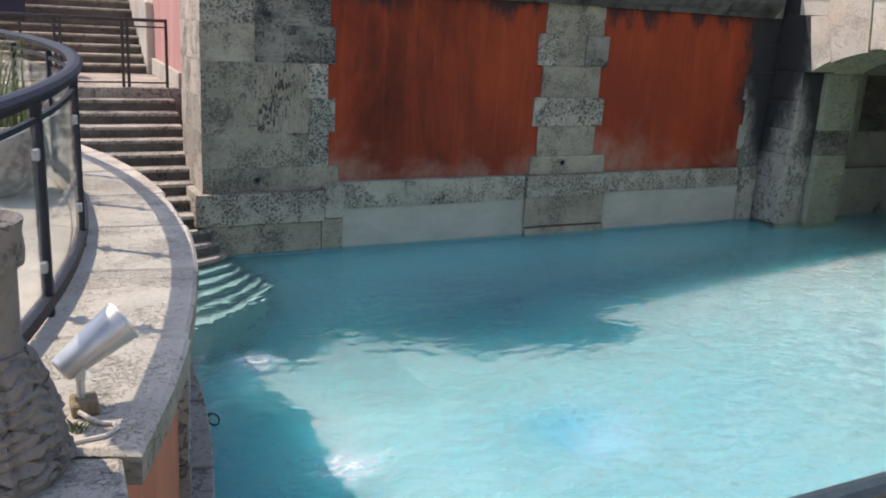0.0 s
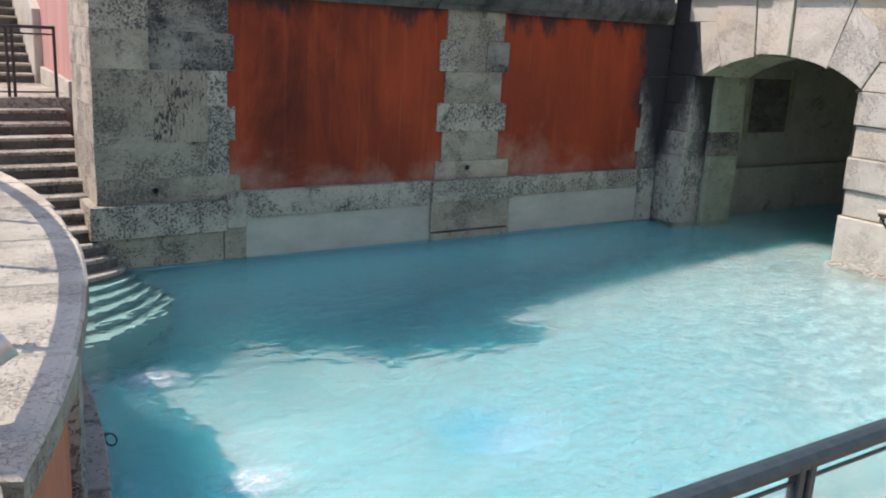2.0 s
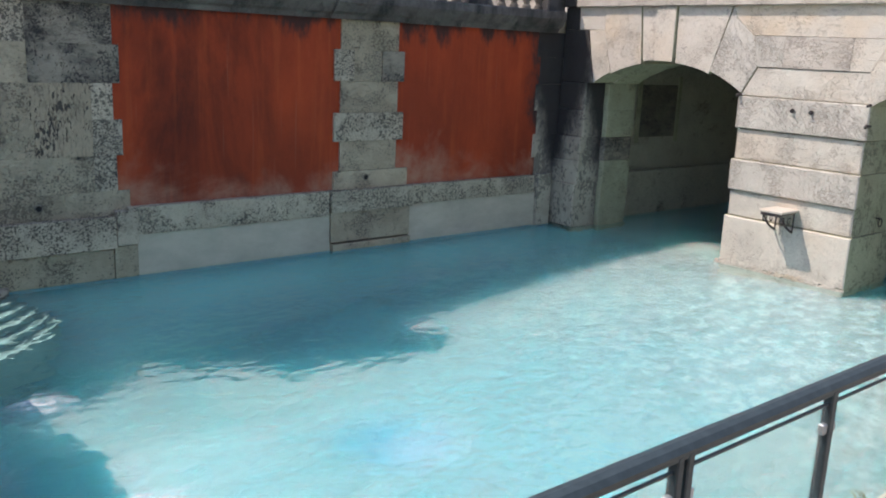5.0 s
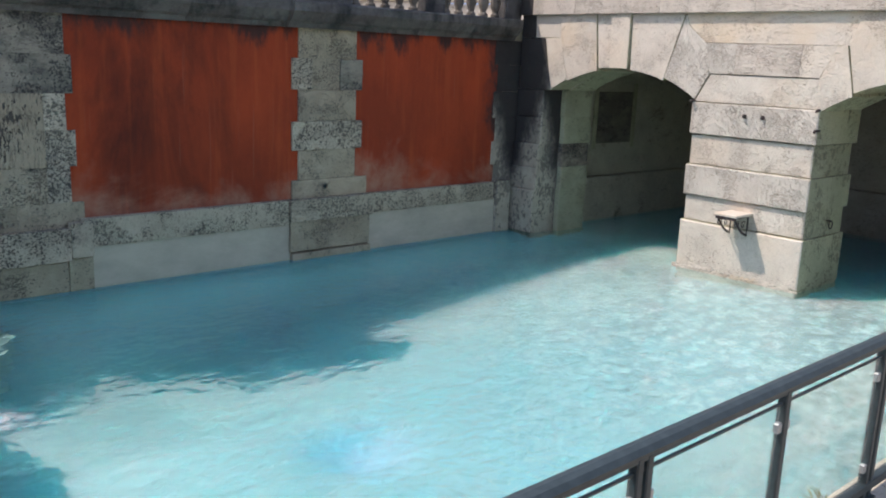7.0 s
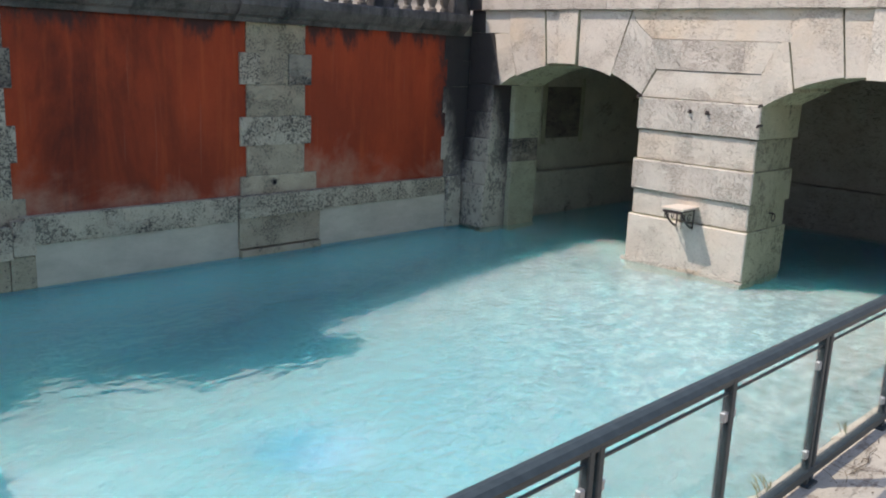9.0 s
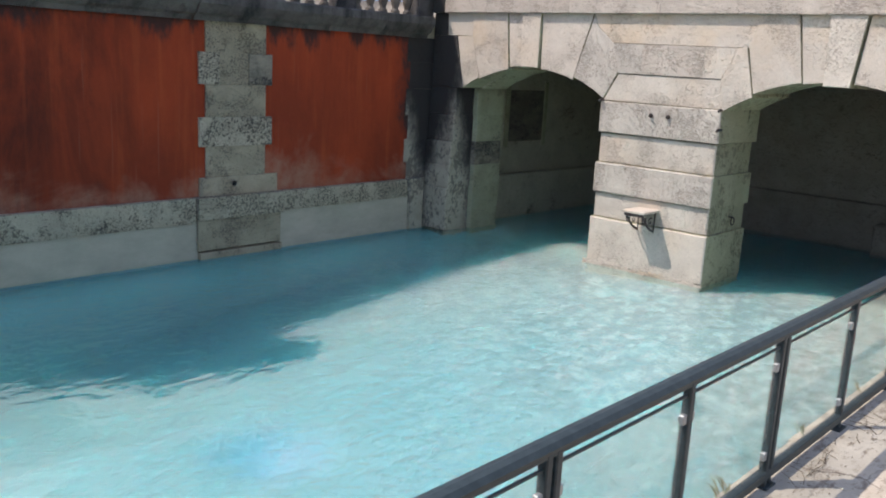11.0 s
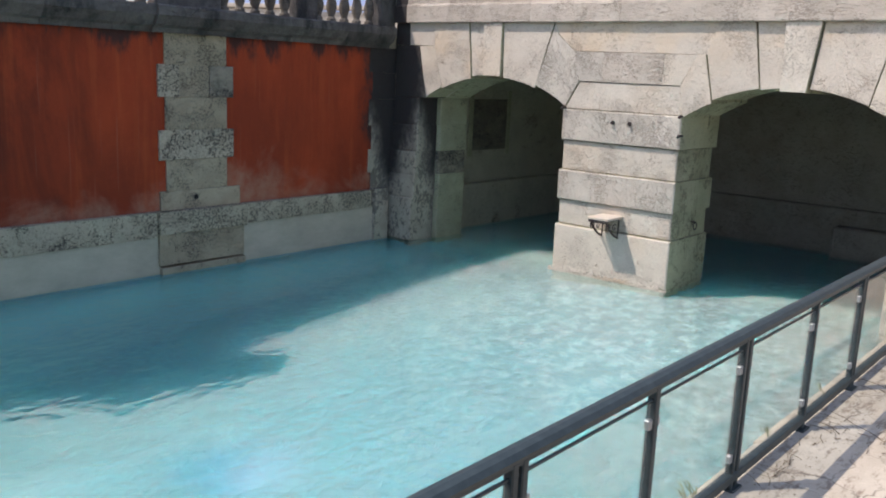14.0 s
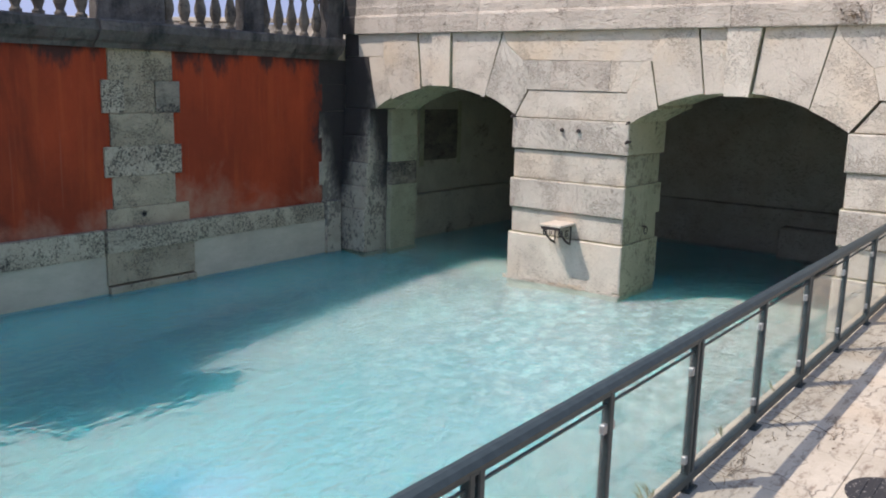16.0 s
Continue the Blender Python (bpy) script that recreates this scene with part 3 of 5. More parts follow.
def tube(points, radius, segs=8, bm=None, taper=1.0):
    """A round bar along points."""
    bm = bm or bmesh.new()
    pts = [Vector(p) for p in points]
    rings = []
    for i, p in enumerate(pts):
        d = (pts[min(i + 1, len(pts) - 1)] - pts[max(i - 1, 0)]).normalized()
        u = d.cross(Vector((0, 0, 1)) if abs(d.z) < 0.9 else Vector((1, 0, 0))).normalized()
        v = d.cross(u)
        r = radius * (1 + (taper - 1) * i / max(1, len(pts) - 1))
        rings.append([bm.verts.new(p + (u * math.cos(2 * math.pi * k / segs) + v * math.sin(2 * math.pi * k / segs)) * r) for k in range(segs)])
    for a, b in zip(rings, rings[1:]):
        for k in range(segs):
            bm.faces.new((a[k], a[(k + 1) % segs], b[(k + 1) % segs], b[k]))
    bm.faces.new(rings[0][::-1])
    bm.faces.new(rings[-1])
    return bm


def sweep(section, points, bm=None):
    """A closed section of (side, up) pairs carried level along points."""
    bm = bm or bmesh.new()
    pts = [Vector(p) for p in points]
    rings = []
    for i, p in enumerate(pts):
        d = pts[min(i + 1, len(pts) - 1)] - pts[max(i - 1, 0)]
        d.z = 0
        d.normalize()
        side = Vector((d.y, -d.x, 0))
        rings.append([bm.verts.new(p + side * s + Vector((0, 0, u))) for s, u in section])
    n = len(section)
    for a, b in zip(rings, rings[1:]):
        for k in range(n):
            bm.faces.new((a[k], a[(k + 1) % n], b[(k + 1) % n], b[k]))
    bm.faces.new(rings[0][::-1])
    bm.faces.new(rings[-1])
    return bm


def on_north(u, v, d):
    """Wall plane facing the basin: u along x, v up, d out of the wall towards the camera."""
    return (u, 11.8 - d, v)


def on_east(u, v, d):
    """Arcade plane: u along y, v up, d out of the wall towards the basin."""
    return (12.68 - d, u, v)

# ---------------------------------------------------------------- water and ground


BED = ((-2.0, 1.5), (1.5, 1.7), (3.0, 2.1), (4.4, 2.42), (5.4, 2.2), (6.6, 1.75), (7.2, 1.5), (8.6, 1.33), (10.0, 1.09), (11.5, 0.88), (13.7, 0.69), (30.0, 0.69))


def bed_depth(x, y):
    """Silt depths shaped to fit the shadow edges in the camera's view: falling away from the arcade, banked up against
    the north wall, a shoal by the lower walk, a pit at the spring.
    """
    d = 0.3
    for (xa, da), (xb, db) in zip(BED, BED[1:]):
        if xa <= x <= xb:
            d = da + (db - da) * (x - xa) / (xb - xa)
    k = min(1.0, max(0.0, (y - 10.3) / 1.3))
    k = k * k * (3 - 2 * k)
    d = d * (1 - k) + min(d, 0.14) * k
    r = min(1.0, max(0.0, (y - 6.2) / 2.7))
    r = r * r * (3 - 2 * r)
    d = d * r + min(d, 0.28) * (1 - r)
    hole = math.hypot(x - SPRING_AT[0], y - SPRING_AT[1])
    return -(d + 0.3 * math.exp(-(hole / 0.4) ** 2))


bm = bmesh.new()
nx, ny = 290, 190
grid = []
for i in range(nx + 1):
    x = -1.0 + 26.0 * i / nx
    col = []
    for j in range(ny + 1):
        y = 0.5 + 12.0 * j / ny
        w = 0.045 * noise.noise((x * 1.1, y * 3.4, 0)) + 0.028 * noise.noise((x * 2.6, y * 8.0, 3))
        w *= min(1.0, max(0.15, (11.3 - y) / 1.2))
        col.append(bm.verts.new((x, y, bed_depth(x, y) + w)))
    grid.append(col)
for i in range(nx):
    for j in range(ny):
        bm.faces.new((grid[i][j], grid[i + 1][j], grid[i + 1][j + 1], grid[i][j + 1]))
tagged(link("pool_floor", bm, M_BED, smooth=True), "pale silted basin floor, turquoise tint and ripple light painted in, under clear turquoise water", "pool floor", kind="structure")

bm = bmesh.new()
grid = [[bm.verts.new((-0.5 + 25.5 * i / 20, -0.5 + 13 * j / 14, 0)) for j in range(15)] for i in range(21)]
for i in range(20):
    for j in range(14):
        bm.faces.new((grid[i][j], grid[i + 1][j], grid[i + 1][j + 1], grid[i][j + 1]))
water = link("water", bm, M_WATER, smooth=True)
water.visible_shadow = False
tagged(water, "clear turquoise thermal water, lightly rippled", "water", kind="structure")

# far ground, one sheet to the horizon with a hole for the basin
bm = bmesh.new()
for x0, x1, y0, y1 in ((-300, 300, 31, 900), (-300, 300, -400, -8), (-300, -12, -8, 31), (25.4, 300, -8, 31), (12.62, 25.4, -8, -2.6), (-12, -1.6, 18, 31)):
    bm.faces.new([bm.verts.new((x, y, -2.6)) for x, y in ((x0, y0), (x1, y0), (x1, y1), (x0, y1))])
tagged(link("ground", bm, M_FLOOR), "pale stone ground around the basin", "ground", kind="structure")

# ---------------------------------------------------------------- north wall: red plaster and stone
rng = random.Random(4)
wall_north = link("wall_north", box(2.36, 13.9, 11.80, 12.6, -2.6, 4.04), M_GREY)
tagged(wall_north, "tall weathered wall of travertine with two red plaster panels", "wall", kind="structure")
part("plaster_panel", prism(rect(4.05, 7.68, 0.9, 3.66), -0.1, 0.020, on_north, 0.004), M_RED, wall_north, "faded red plaster with dark streaks and pale bloom")
part("plaster_panel", prism(rect(8.72, 12.2, 0.9, 3.66), -0.1, 0.020, on_north, 0.004), M_RED, wall_north, "faded red plaster with dark streaks and pale bloom")


def stone(u0, u1, v0, v1, d, mat, parent=wall_north, place=on_north, ch=0.004, back=-0.15, jit=0.0015):
    return part("stone", prism(rect(u0, u1, v0, v1), back, d + rng.uniform(-0.004, 0.004), place, ch, jit=jit, rng=rng), mat, parent)


# corner pier by the stairs: coursed blocks, toothed into the plaster
zs = [0.86, 1.20, 1.68, 2.16, 2.64, 3.14, 3.66]
COURSES = (
    ((2.32, 3.40, M_DIRTY), (3.40, 4.26, M_DIRTY)),
    ((2.32, 3.80, M_DIRTY), (3.80, 4.10, M_ROUGH)),
    ((2.32, 3.08, M_DIRTY), (3.08, 3.80, M_SLOT), (3.80, 4.19, M_ROUGH)),
    ((2.32, 3.04, M_DIRTY), (3.04, 3.80, M_SLOT), (3.80, 4.08, M_ROUGH)),
    ((2.32, 3.04, M_DIRTY), (3.04, 4.18, M_SOOT)),
    ((2.32, 3.04, M_ROUGH), (3.04, 4.10, M_SOOT)),
)
for (a, b), row in zip(zip(zs, zs[1:]), COURSES):
    for u0, u1, mat in row:
        stone(u0, u1, a, b, 0.045, mat)

# pilaster between the panels: wide and narrow courses in turn
for a, b, wide, mat in ((0.97, 1.27, 1, M_GREY), (1.27, 1.75, 0, M_GREY), (1.75, 2.21, 1, M_ROUGH), (2.21, 2.71, 0, M_GREY), (2.71, 3.20, 1, M_ROUGH), (3.20, 3.66, 0, M_DIRTY)):
    u0, u1 = (7.52, 8.87) if wide else (7.64, 8.75)
    if a < 1.0:
        u0, u1 = 7.52, 8.99
    if a == 2.71:
        for p, q in ((u0, 7.88), (7.885, 8.42), (8.425, u1)):
            stone(p, q, a + 0.002, b - 0.002, 0.06 if p != 7.885 else 0.05, {7.885: M_GREY, 8.425: M_SOOT}.get(p, M_ROUGH))
    else:
        stone(u0, u1, a + 0.002, b - 0.002, 0.06 if wide else 0.05, mat)

# quoins at the corner with the arcade
for k, (a, b) in enumerate(((0.97, 1.3), (1.3, 1.75), (1.75, 2.2), (2.2, 2.7), (2.7, 3.2), (3.2, 3.66))):
    stone(12.0 if k % 2 else 12.08, 12.70, a + 0.001, b - 0.001, 0.028, M_BLACK, ch=0.002)

# plinth: pitted band above smooth grey plaster
xs = [4.20, 5.30, 6.45, 7.40, 9.05, 9.78, 10.9, 12.0]
for u0, u1 in zip(xs, xs[1:]):
    if u0 == 7.40:
        stone(7.42, 9.03, 0.62, 0.97, 0.20, M_BAND)
        stone(7.42, 8.99, 0.13, 0.615, 0.17, M_GREY)
        stone(7.44, 9.0, -2.4, 0.10, 0.20, M_GREY)
    else:
        stone(u0 + 0.0008, u1 - 0.0008, 0.58 if u0 < 7 else 0.64, 0.97, 0.15, M_BAND, ch=0.002, jit=0.0)
part("render_base", prism(rect(4.3, 7.44, -2.4, 0.60), -0.1, 0.12, on_north, 0.006), M_RENDER, wall_north, "smooth grey render at the water line")
part("render_base", prism(rect(9.0, 12.1, -2.4, 0.66), -0.1, 0.12, on_north, 0.006), M_RENDER, wall_north, "smooth grey render at the water line")
for u0, u1, v0, v1, d in ((2.20, 4.02, 0.42, 0.86, 0.17), (4.03, 4.32, 0.45, 0.93, 0.16), (2.30, 3.98, -2.4, 0.41, 0.13), (3.99, 4.31, -2.4, 0.44, 0.14)):
    stone(u0, u1, v0 + 0.003, v1, d, M_DIRTY if v1 < 0.5 else M_ROUGH)
for u0, u1, v0, v1, d, mat in ((12.06, 12.42, 0.0, 0.99, 0.20, M_BLACK), (12.06, 12.42, -2.0, -0.01, 0.20, M_BLACK)):
    stone(u0, u1, v0, v1, d, mat)

for u0, u1, d in ((2.26, 4.33, 0.165), (4.33, 7.43, 0.135), (7.43, 9.01, 0.215), (9.01, 12.05, 0.135), (12.05, 12.43, 0.215)):
    part("wall_foot", prism(rect(u0, u1, -2.4, -0.03), -0.1, d, on_north, 0.02), M_WETWALL, wall_north, "silted foot of the wall under water, the water's turquoise painted into its colour")

# side of the corner pier, turned to the stairs and lit by the sun; that light is also in its paler stone
side = lambda u, v, d: (2.32 - d, u, v)
for k, (a, b) in enumerate(zip(zs, zs[1:])):
    cuts = [11.76, 12.42, 13.15] if k % 2 else [11.76, 12.75, 13.15]
    for u0, u1 in zip(cuts, cuts[1:]):
        part("stone", prism(rect(u0, u1 - 0.003, a + 0.002, b - 0.002), -0.12, rng.uniform(0.0, 0.01), side, 0.006, jit=0.004, rng=rng), M_SIDE, wall_north)
part("stone", prism(rect(11.66, 12.4, 0.42, 0.86), -0.12, 0.11, side, 0.012), M_TREAD, wall_north)
part("stone", prism(rect(11.68, 13.3, -2.4, 0.42), -0.12, 0.02, side, 0.012), M_STEP, wall_north)

# cornice under the balustrade
profile = [(-0.3, 3.655), (0.10, 3.655), (0.13, 3.72), (0.20, 3.76), (0.27, 3.86), (0.30, 3.90), (0.30, 4.02), (0.27, 4.05), (-0.3, 4.05)]
xs = [2.2, 3.3, 4.5, 5.75, 6.9, 7.38, 8.93, 10.0, 11.2, 12.42]
for u0, u1 in zip(xs, xs[1:]):
    f = 0.05 if u0 == 7.38 else 0.0
    bm = bmesh.new()
    rings = [[bm.verts.new((u, 11.8 - d - (f if d > 0 else 0), v + rng.uniform(-0.006, 0.006))) for d, v in profile] for u in (u0 + 0.003, u1 - 0.003)]
    n = len(profile)
    for i in range(n):
        bm.faces.new((rings[0][i], rings[0][(i + 1) % n], rings[1][(i + 1) % n], rings[1][i]))
    bm.faces.new(rings[0][::-1])
    bm.faces.new(rings[1])
    part("cornice_stone", bm, M_CORN, wall_north, "dark weathered moulded stone")

# ---------------------------------------------------------------- balustrade on the north wall
balustrade = empty("balustrade", "dark weathered stone balustrade with turned balusters on the wall", "balustrade")


def baluster_mesh():
    prof = [(0.085, 0.0), (0.085, 0.07), (0.06, 0.09), (0.055, 0.12), (0.075, 0.17), (0.098, 0.25), (0.095, 0.33), (0.07, 0.44), (0.045, 0.56), (0.042, 0.62), (0.06, 0.645), (0.06, 0.675), (0.045, 0.70), (0.07, 0.75), (0.085, 0.77), (0.085, 0.84)]
    bm = lathe(prof, 12)
    me = bpy.data.meshes.new("baluster")
    bmesh.ops.recalc_face_normals(bm, faces=bm.faces)
    for f in bm.faces:
        f.smooth = True
    bm.to_mesh(me)
    bm.free()
    me.set_sharp_from_angle(angle=radians(40))
    me.materials.append(M_STEP)
    return me


bal = baluster_mesh()
xs_b = [4.52 + 0.32 * i for i in range(10)] + [8.87 + 0.31 * i for i in range(5)] + [10.87 + 0.315 * i for i in range(5)]
for x in xs_b:
    ob = new("baluster", bal)
    ob.location = (x, 11.98, 4.05)
    ob.rotation_euler.z = rng.uniform(0, 6)
    ob.parent = balustrade
for x0, x1 in ((2.36, 4.25), (7.60, 8.74), (10.32, 10.76), (12.33, 12.75)):
    bm = box(x0, x1, 11.86, 12.12, 4.05, 4.90, 0.015)
    part("pedestal", bm, M_CORN, balustrade)
for x0, x1 in ((2.3, 5.6), (5.605, 8.9), (8.905, 12.8)):
    part("top_rail", box(x0, x1, 11.80, 12.18, 4.89, 5.10, 0.03), M_CORN, balustrade)

upper = link("upper_terrace", box(2.64, 30.0, 12.6, 44.0, -2.59, 4.0), M_FLOOR)
tagged(upper, "pale paved terrace behind the balustrade", "terrace", kind="structure")

# low sunlit wall across the upper terrace, and a glowing blue band added for the sky
low = tagged(new("parapet_wall"), "low pale stone wall across the upper terrace", "wall", kind="structure")
for k in range(9):
    along = lambda u, v, d: (12.6 + 0.44 * u + 0.9 * d, 38.8 - 0.9 * u + 0.44 * d, v)
    part("stone", prism(rect(2.8 * k, 2.8 * k + 2.78, 3.99, 5.12 + rng.uniform(-0.03, 0.03)), 0.35, 0.0, along, 0.02), M_LIGHT, low)
    part("coping", prism(rect(2.8 * k - 0.01, 2.8 * k + 2.785, 5.16, 5.30), 0.42, -0.07, along, 0.02), M_LIGHT, low)
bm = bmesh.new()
sky_band = []
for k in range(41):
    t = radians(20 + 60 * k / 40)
    sky_band.append((bm.verts.new((600 * math.cos(t), 600 * math.sin(t), -3)), bm.verts.new((600 * math.cos(t), 600 * math.sin(t), 92 + 12 * noise.noise((k * 0.35, 2, 0))))))
for p, q in zip(sky_band, sky_band[1:]):
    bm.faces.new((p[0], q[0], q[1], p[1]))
tagged(link("backdrop", bm, M_SKYBAND), "glowing pale blue band added in place of the sky behind the balusters", "hills", kind="structure")

# ---------------------------------------------------------------- east wall: rusticated arcade
wall_east = tagged(new("wall_east"), "sunlit rusticated travertine arcade with low segmental arches", "wall", kind="structure")
ARCHES = ((7.84, 10.93), (2.63, 5.74))
SPRING, RISE = 2.77, 0.47


def arch_z(y, a, b, extra=0.0):
    half = (b - a) / 2
    r = (half * half + RISE * RISE) / (2 * RISE)
    c = SPRING + RISE - r
    t = max(0.0, (r + extra) ** 2 - (y - (a + b) / 2) ** 2)
    return c + math.sqrt(t)


def weather(ob):
    """The faces turned into the openings carry greenish stone."""
    ob.data.materials.append(M_REVEAL)
    for p in ob.data.polygons:
        if abs(p.normal.x) < 0.3:
            p.material_index = 1
    return ob


def arch_poly(p, q, a, b, top, steps=5):
    """Outline of a voussoir: p, q its ends on the soffit, top its upper points from q's side to p's side."""
    drop = rng.uniform(-0.05, 0.03)
    low = [(p + (q - p) * i / steps, arch_z(p + (q - p) * i / steps, a, b) + drop) for i in range(steps + 1)]
    return low + top


def vous(poly, d, mat):
    cut = rng.uniform(-0.62, -0.36)
    weather(part("voussoir", prism(poly, cut, d, on_east, 0.006, jit=0.003, rng=rng), mat, wall_east))
    low = rng.uniform(-0.025, 0.035) if len(poly) > 7 else 0.0
    back = [(u, v + low) if i < 6 and len(poly) > 7 else (u, v) for i, (u, v) in enumerate(poly)]
    weather(part("voussoir", prism(back, -1.26 - rng.uniform(0, 0.10), cut - 0.004, on_east, 0.008, jit=0.003, rng=rng), mat, wall_east))


TOP = 4.14
a, b = ARCHES[0]
vous(arch_poly(10.55, 10.93, a, b, [(11.12, 3.72), (10.76, 3.73)]), 0.030, M_LIGHT)
vous([(10.765, 3.735), (11.14, 3.735), (11.38, 3.735), (11.40, TOP), (10.78, TOP)], 0.015, M_SMOOTH)
vous([(11.385, 3.735), (11.75, 3.735), (11.75, TOP), (11.405, TOP)], 0.012, M_BLACK)
vous(arch_poly(9.86, 10.54, a, b, [(10.755, 3.73), (10.775, TOP), (9.965, TOP)]), 0.030, M_SMOOTH)
vous(arch_poly(9.57, 9.845, a, b, [(9.945, TOP), (9.60, TOP)]), 0.012, M_SMOOTH)
vous(arch_poly(9.19, 9.565, a, b, [(9.595, TOP), (9.20, TOP)]), 0.070, M_LIGHT)
vous(arch_poly(8.47, 9.155, a, b, [(9.185, TOP), (8.15, TOP)]), 0.020, M_SMOOTH)
vous(arch_poly(7.84, 8.455, a, b, [(8.125, TOP), (8.05, 3.95), (7.73, 3.69), (7.60, 3.22)]), 0.020, M_GRAIN)
a, b = ARCHES[1]
vous(arch_poly(5.31, 5.74, a, b, [(5.82, 3.20), (5.60, 3.67), (5.47, 3.68)]), 0.030, M_LIGHT)
vous(arch_poly(4.63, 5.30, a, b, [(5.45, 3.70), (5.30, TOP), (4.775, TOP)]), 0.030, M_SMOOTH)
vous(arch_poly(4.33, 4.615, a, b, [(4.755, TOP), (4.345, TOP)]), 0.012, M_SMOOTH)
vous(arch_poly(3.97, 4.325, a, b, [(4.34, TOP), (3.86, TOP)]), 0.070, M_LIGHT)
vous(arch_poly(3.16, 3.935, a, b, [(3.83, TOP), (2.93, TOP)]), 0.020, M_SMOOTH)
vous(arch_poly(2.63, 3.145, a, b, [(2.905, TOP), (2.80, 3.95), (2.42, 3.60), (2.30, 3.20)]), 0.030, M_LIGHT)


def course(y0, y1, z0, z1, d, mat, side=0.0, x_back=13.98):
    bm = prism(rect(y0 - side, y1 + side, z0, z1), 12.68 - x_back, d, on_east, 0.018, jit=0.004, rng=rng)
    weather(part("stone", bm, mat, wall_east))


def pier(y0, y1):
    """Courses of a pier, proud and set back in turn, each one long block."""
    rows = ((-1.4, 0.04, 0.05, 0.02), (0.045, 0.82, 0.05, 0.03), (0.825, 1.245, 0.0, 0.0), (1.25, 1.745, 0.05, 0.03), (1.75, 2.235, 0.0, 0.0), (2.245, 2.755, 0.045, 0.03))
    for k, (z0, z1, d, s) in enumerate(rows):
        course(y0 - s, y1 + s, z0, z1, d, M_GRAIN if k in (3, 5) else M_LIGHT, x_back=13.98 + (0.0, 0.02, -0.04, 0.03, -0.05, 0.06)[k])


pier(5.77, 7.83)
part("stone", prism([(5.742, 2.765), (7.835, 2.765), (7.59, 3.20), (5.822, 3.20)], -1.30, 0.012, on_east, 0.006), M_LIGHT, wall_east)
part("stone", prism([(5.822, 3.212), (6.14, 3.212), (6.12, 3.672), (5.602, 3.668)], -1.30, 0.024, on_east, 0.003), M_LIGHT, wall_east)
part("stone", prism([(6.142, 3.212), (7.18, 3.212), (7.18, 3.680), (6.122, 3.672)], -1.30, 0.028, on_east, 0.003), M_BEDDED, wall_east)
part("stone", prism([(7.182, 3.212), (7.597, 3.212), (7.728, 3.685), (7.182, 3.680)], -1.30, 0.024, on_east, 0.003), M_GRAIN, wall_east)
part("frieze_stone", prism([(5.452, 3.674), (5.60, 3.674), (7.73, 3.692), (8.046, 3.953), (8.124, TOP), (5.303, TOP)], -1.30, 0.018, on_east, 0.003), M_SMOOTH, wall_east)
pier(-2.2, 2.60)
part("stone", prism([(-2.2, 2.765), (2.58, 2.765), (2.28, 3.18), (-2.2, 3.18)], -1.30, 0.010, on_east, 0.014), M_LIGHT, wall_east)
part("stone", prism([(-2.2, 3.195), (2.296, 3.195), (2.414, 3.602), (2.1, 3.664), (-2.2, 3.664)], -1.30, 0.030, on_east, 0.004), M_LIGHT, wall_east)
part("frieze_stone", prism([(-2.2, 3.67), (2.1, 3.67), (2.416, 3.606), (2.797, 3.952), (2.902, TOP), (-2.2, TOP)], -1.30, 0.024, on_east, 0.004), M_SMOOTH, wall_east)

# corner pier under the first arch, crusted black above, green inside
for k, (z0, z1, d, mat) in enumerate(((-1.6, 0.0, 0.20, M_BLACK), (0.003, 0.84, 0.17, M_BLACK), (0.843, 1.28, 0.12, M_BLACK), (1.283, 1.74, 0.09, M_BLACK), (1.743, 2.25, 0.05, M_BLACK), (2.253, 2.765, 0.03, M_BLACK))):
    part("stone", prism(rect(11.08 + 0.01 * (k % 2), 11.76, z0, z1), -0.5, d, on_east, 0.016, jit=0.005, rng=rng), mat, wall_east)
    part("stone", prism(rect(10.97 + 0.02 * (k % 2), 11.76, z0, z1), -1.30, -0.505, on_east, 0.010, jit=0.004, rng=rng), M_SOOT if k == 3 else M_GREEN, wall_east)
part("stone", prism([(10.95, 2.77), (11.75, 2.77), (11.75, 3.73), (11.14, 3.73)], -1.3, 0.02, on_east, 0.014), M_BLACK, wall_east)

# moulded cornice above the arches
profile = [(-1.0, TOP), (0.09, TOP), (0.105, 4.155), (0.105, 4.44), (0.09, 4.47), (0.07, 4.48), (0.07, 4.62), (0.06, 4.66), (0.06, 5.0), (-1.0, 5.0)]
ys = [-2.2, 0.6, 2.5, 4.3, 6.9, 8.6, 10.4, 11.42, 11.72]
for u0, u1 in zip(ys, ys[1:]):
    bm = bmesh.new()
    rings = [[bm.verts.new((12.68 - d, u, v)) for d, v in profile] for u in (u0 + 0.003, u1 - 0.003)]
    n = len(profile)
    for i in range(n):
        bm.faces.new((rings[0][i], rings[0][(i + 1) % n], rings[1][(i + 1) % n], rings[1][i]))
    bm.faces.new(rings[0][::-1])
    bm.faces.new(rings[1])
    part("cornice_stone", bm, M_BLACK if u0 > 11 else M_BEDDED, wall_east)

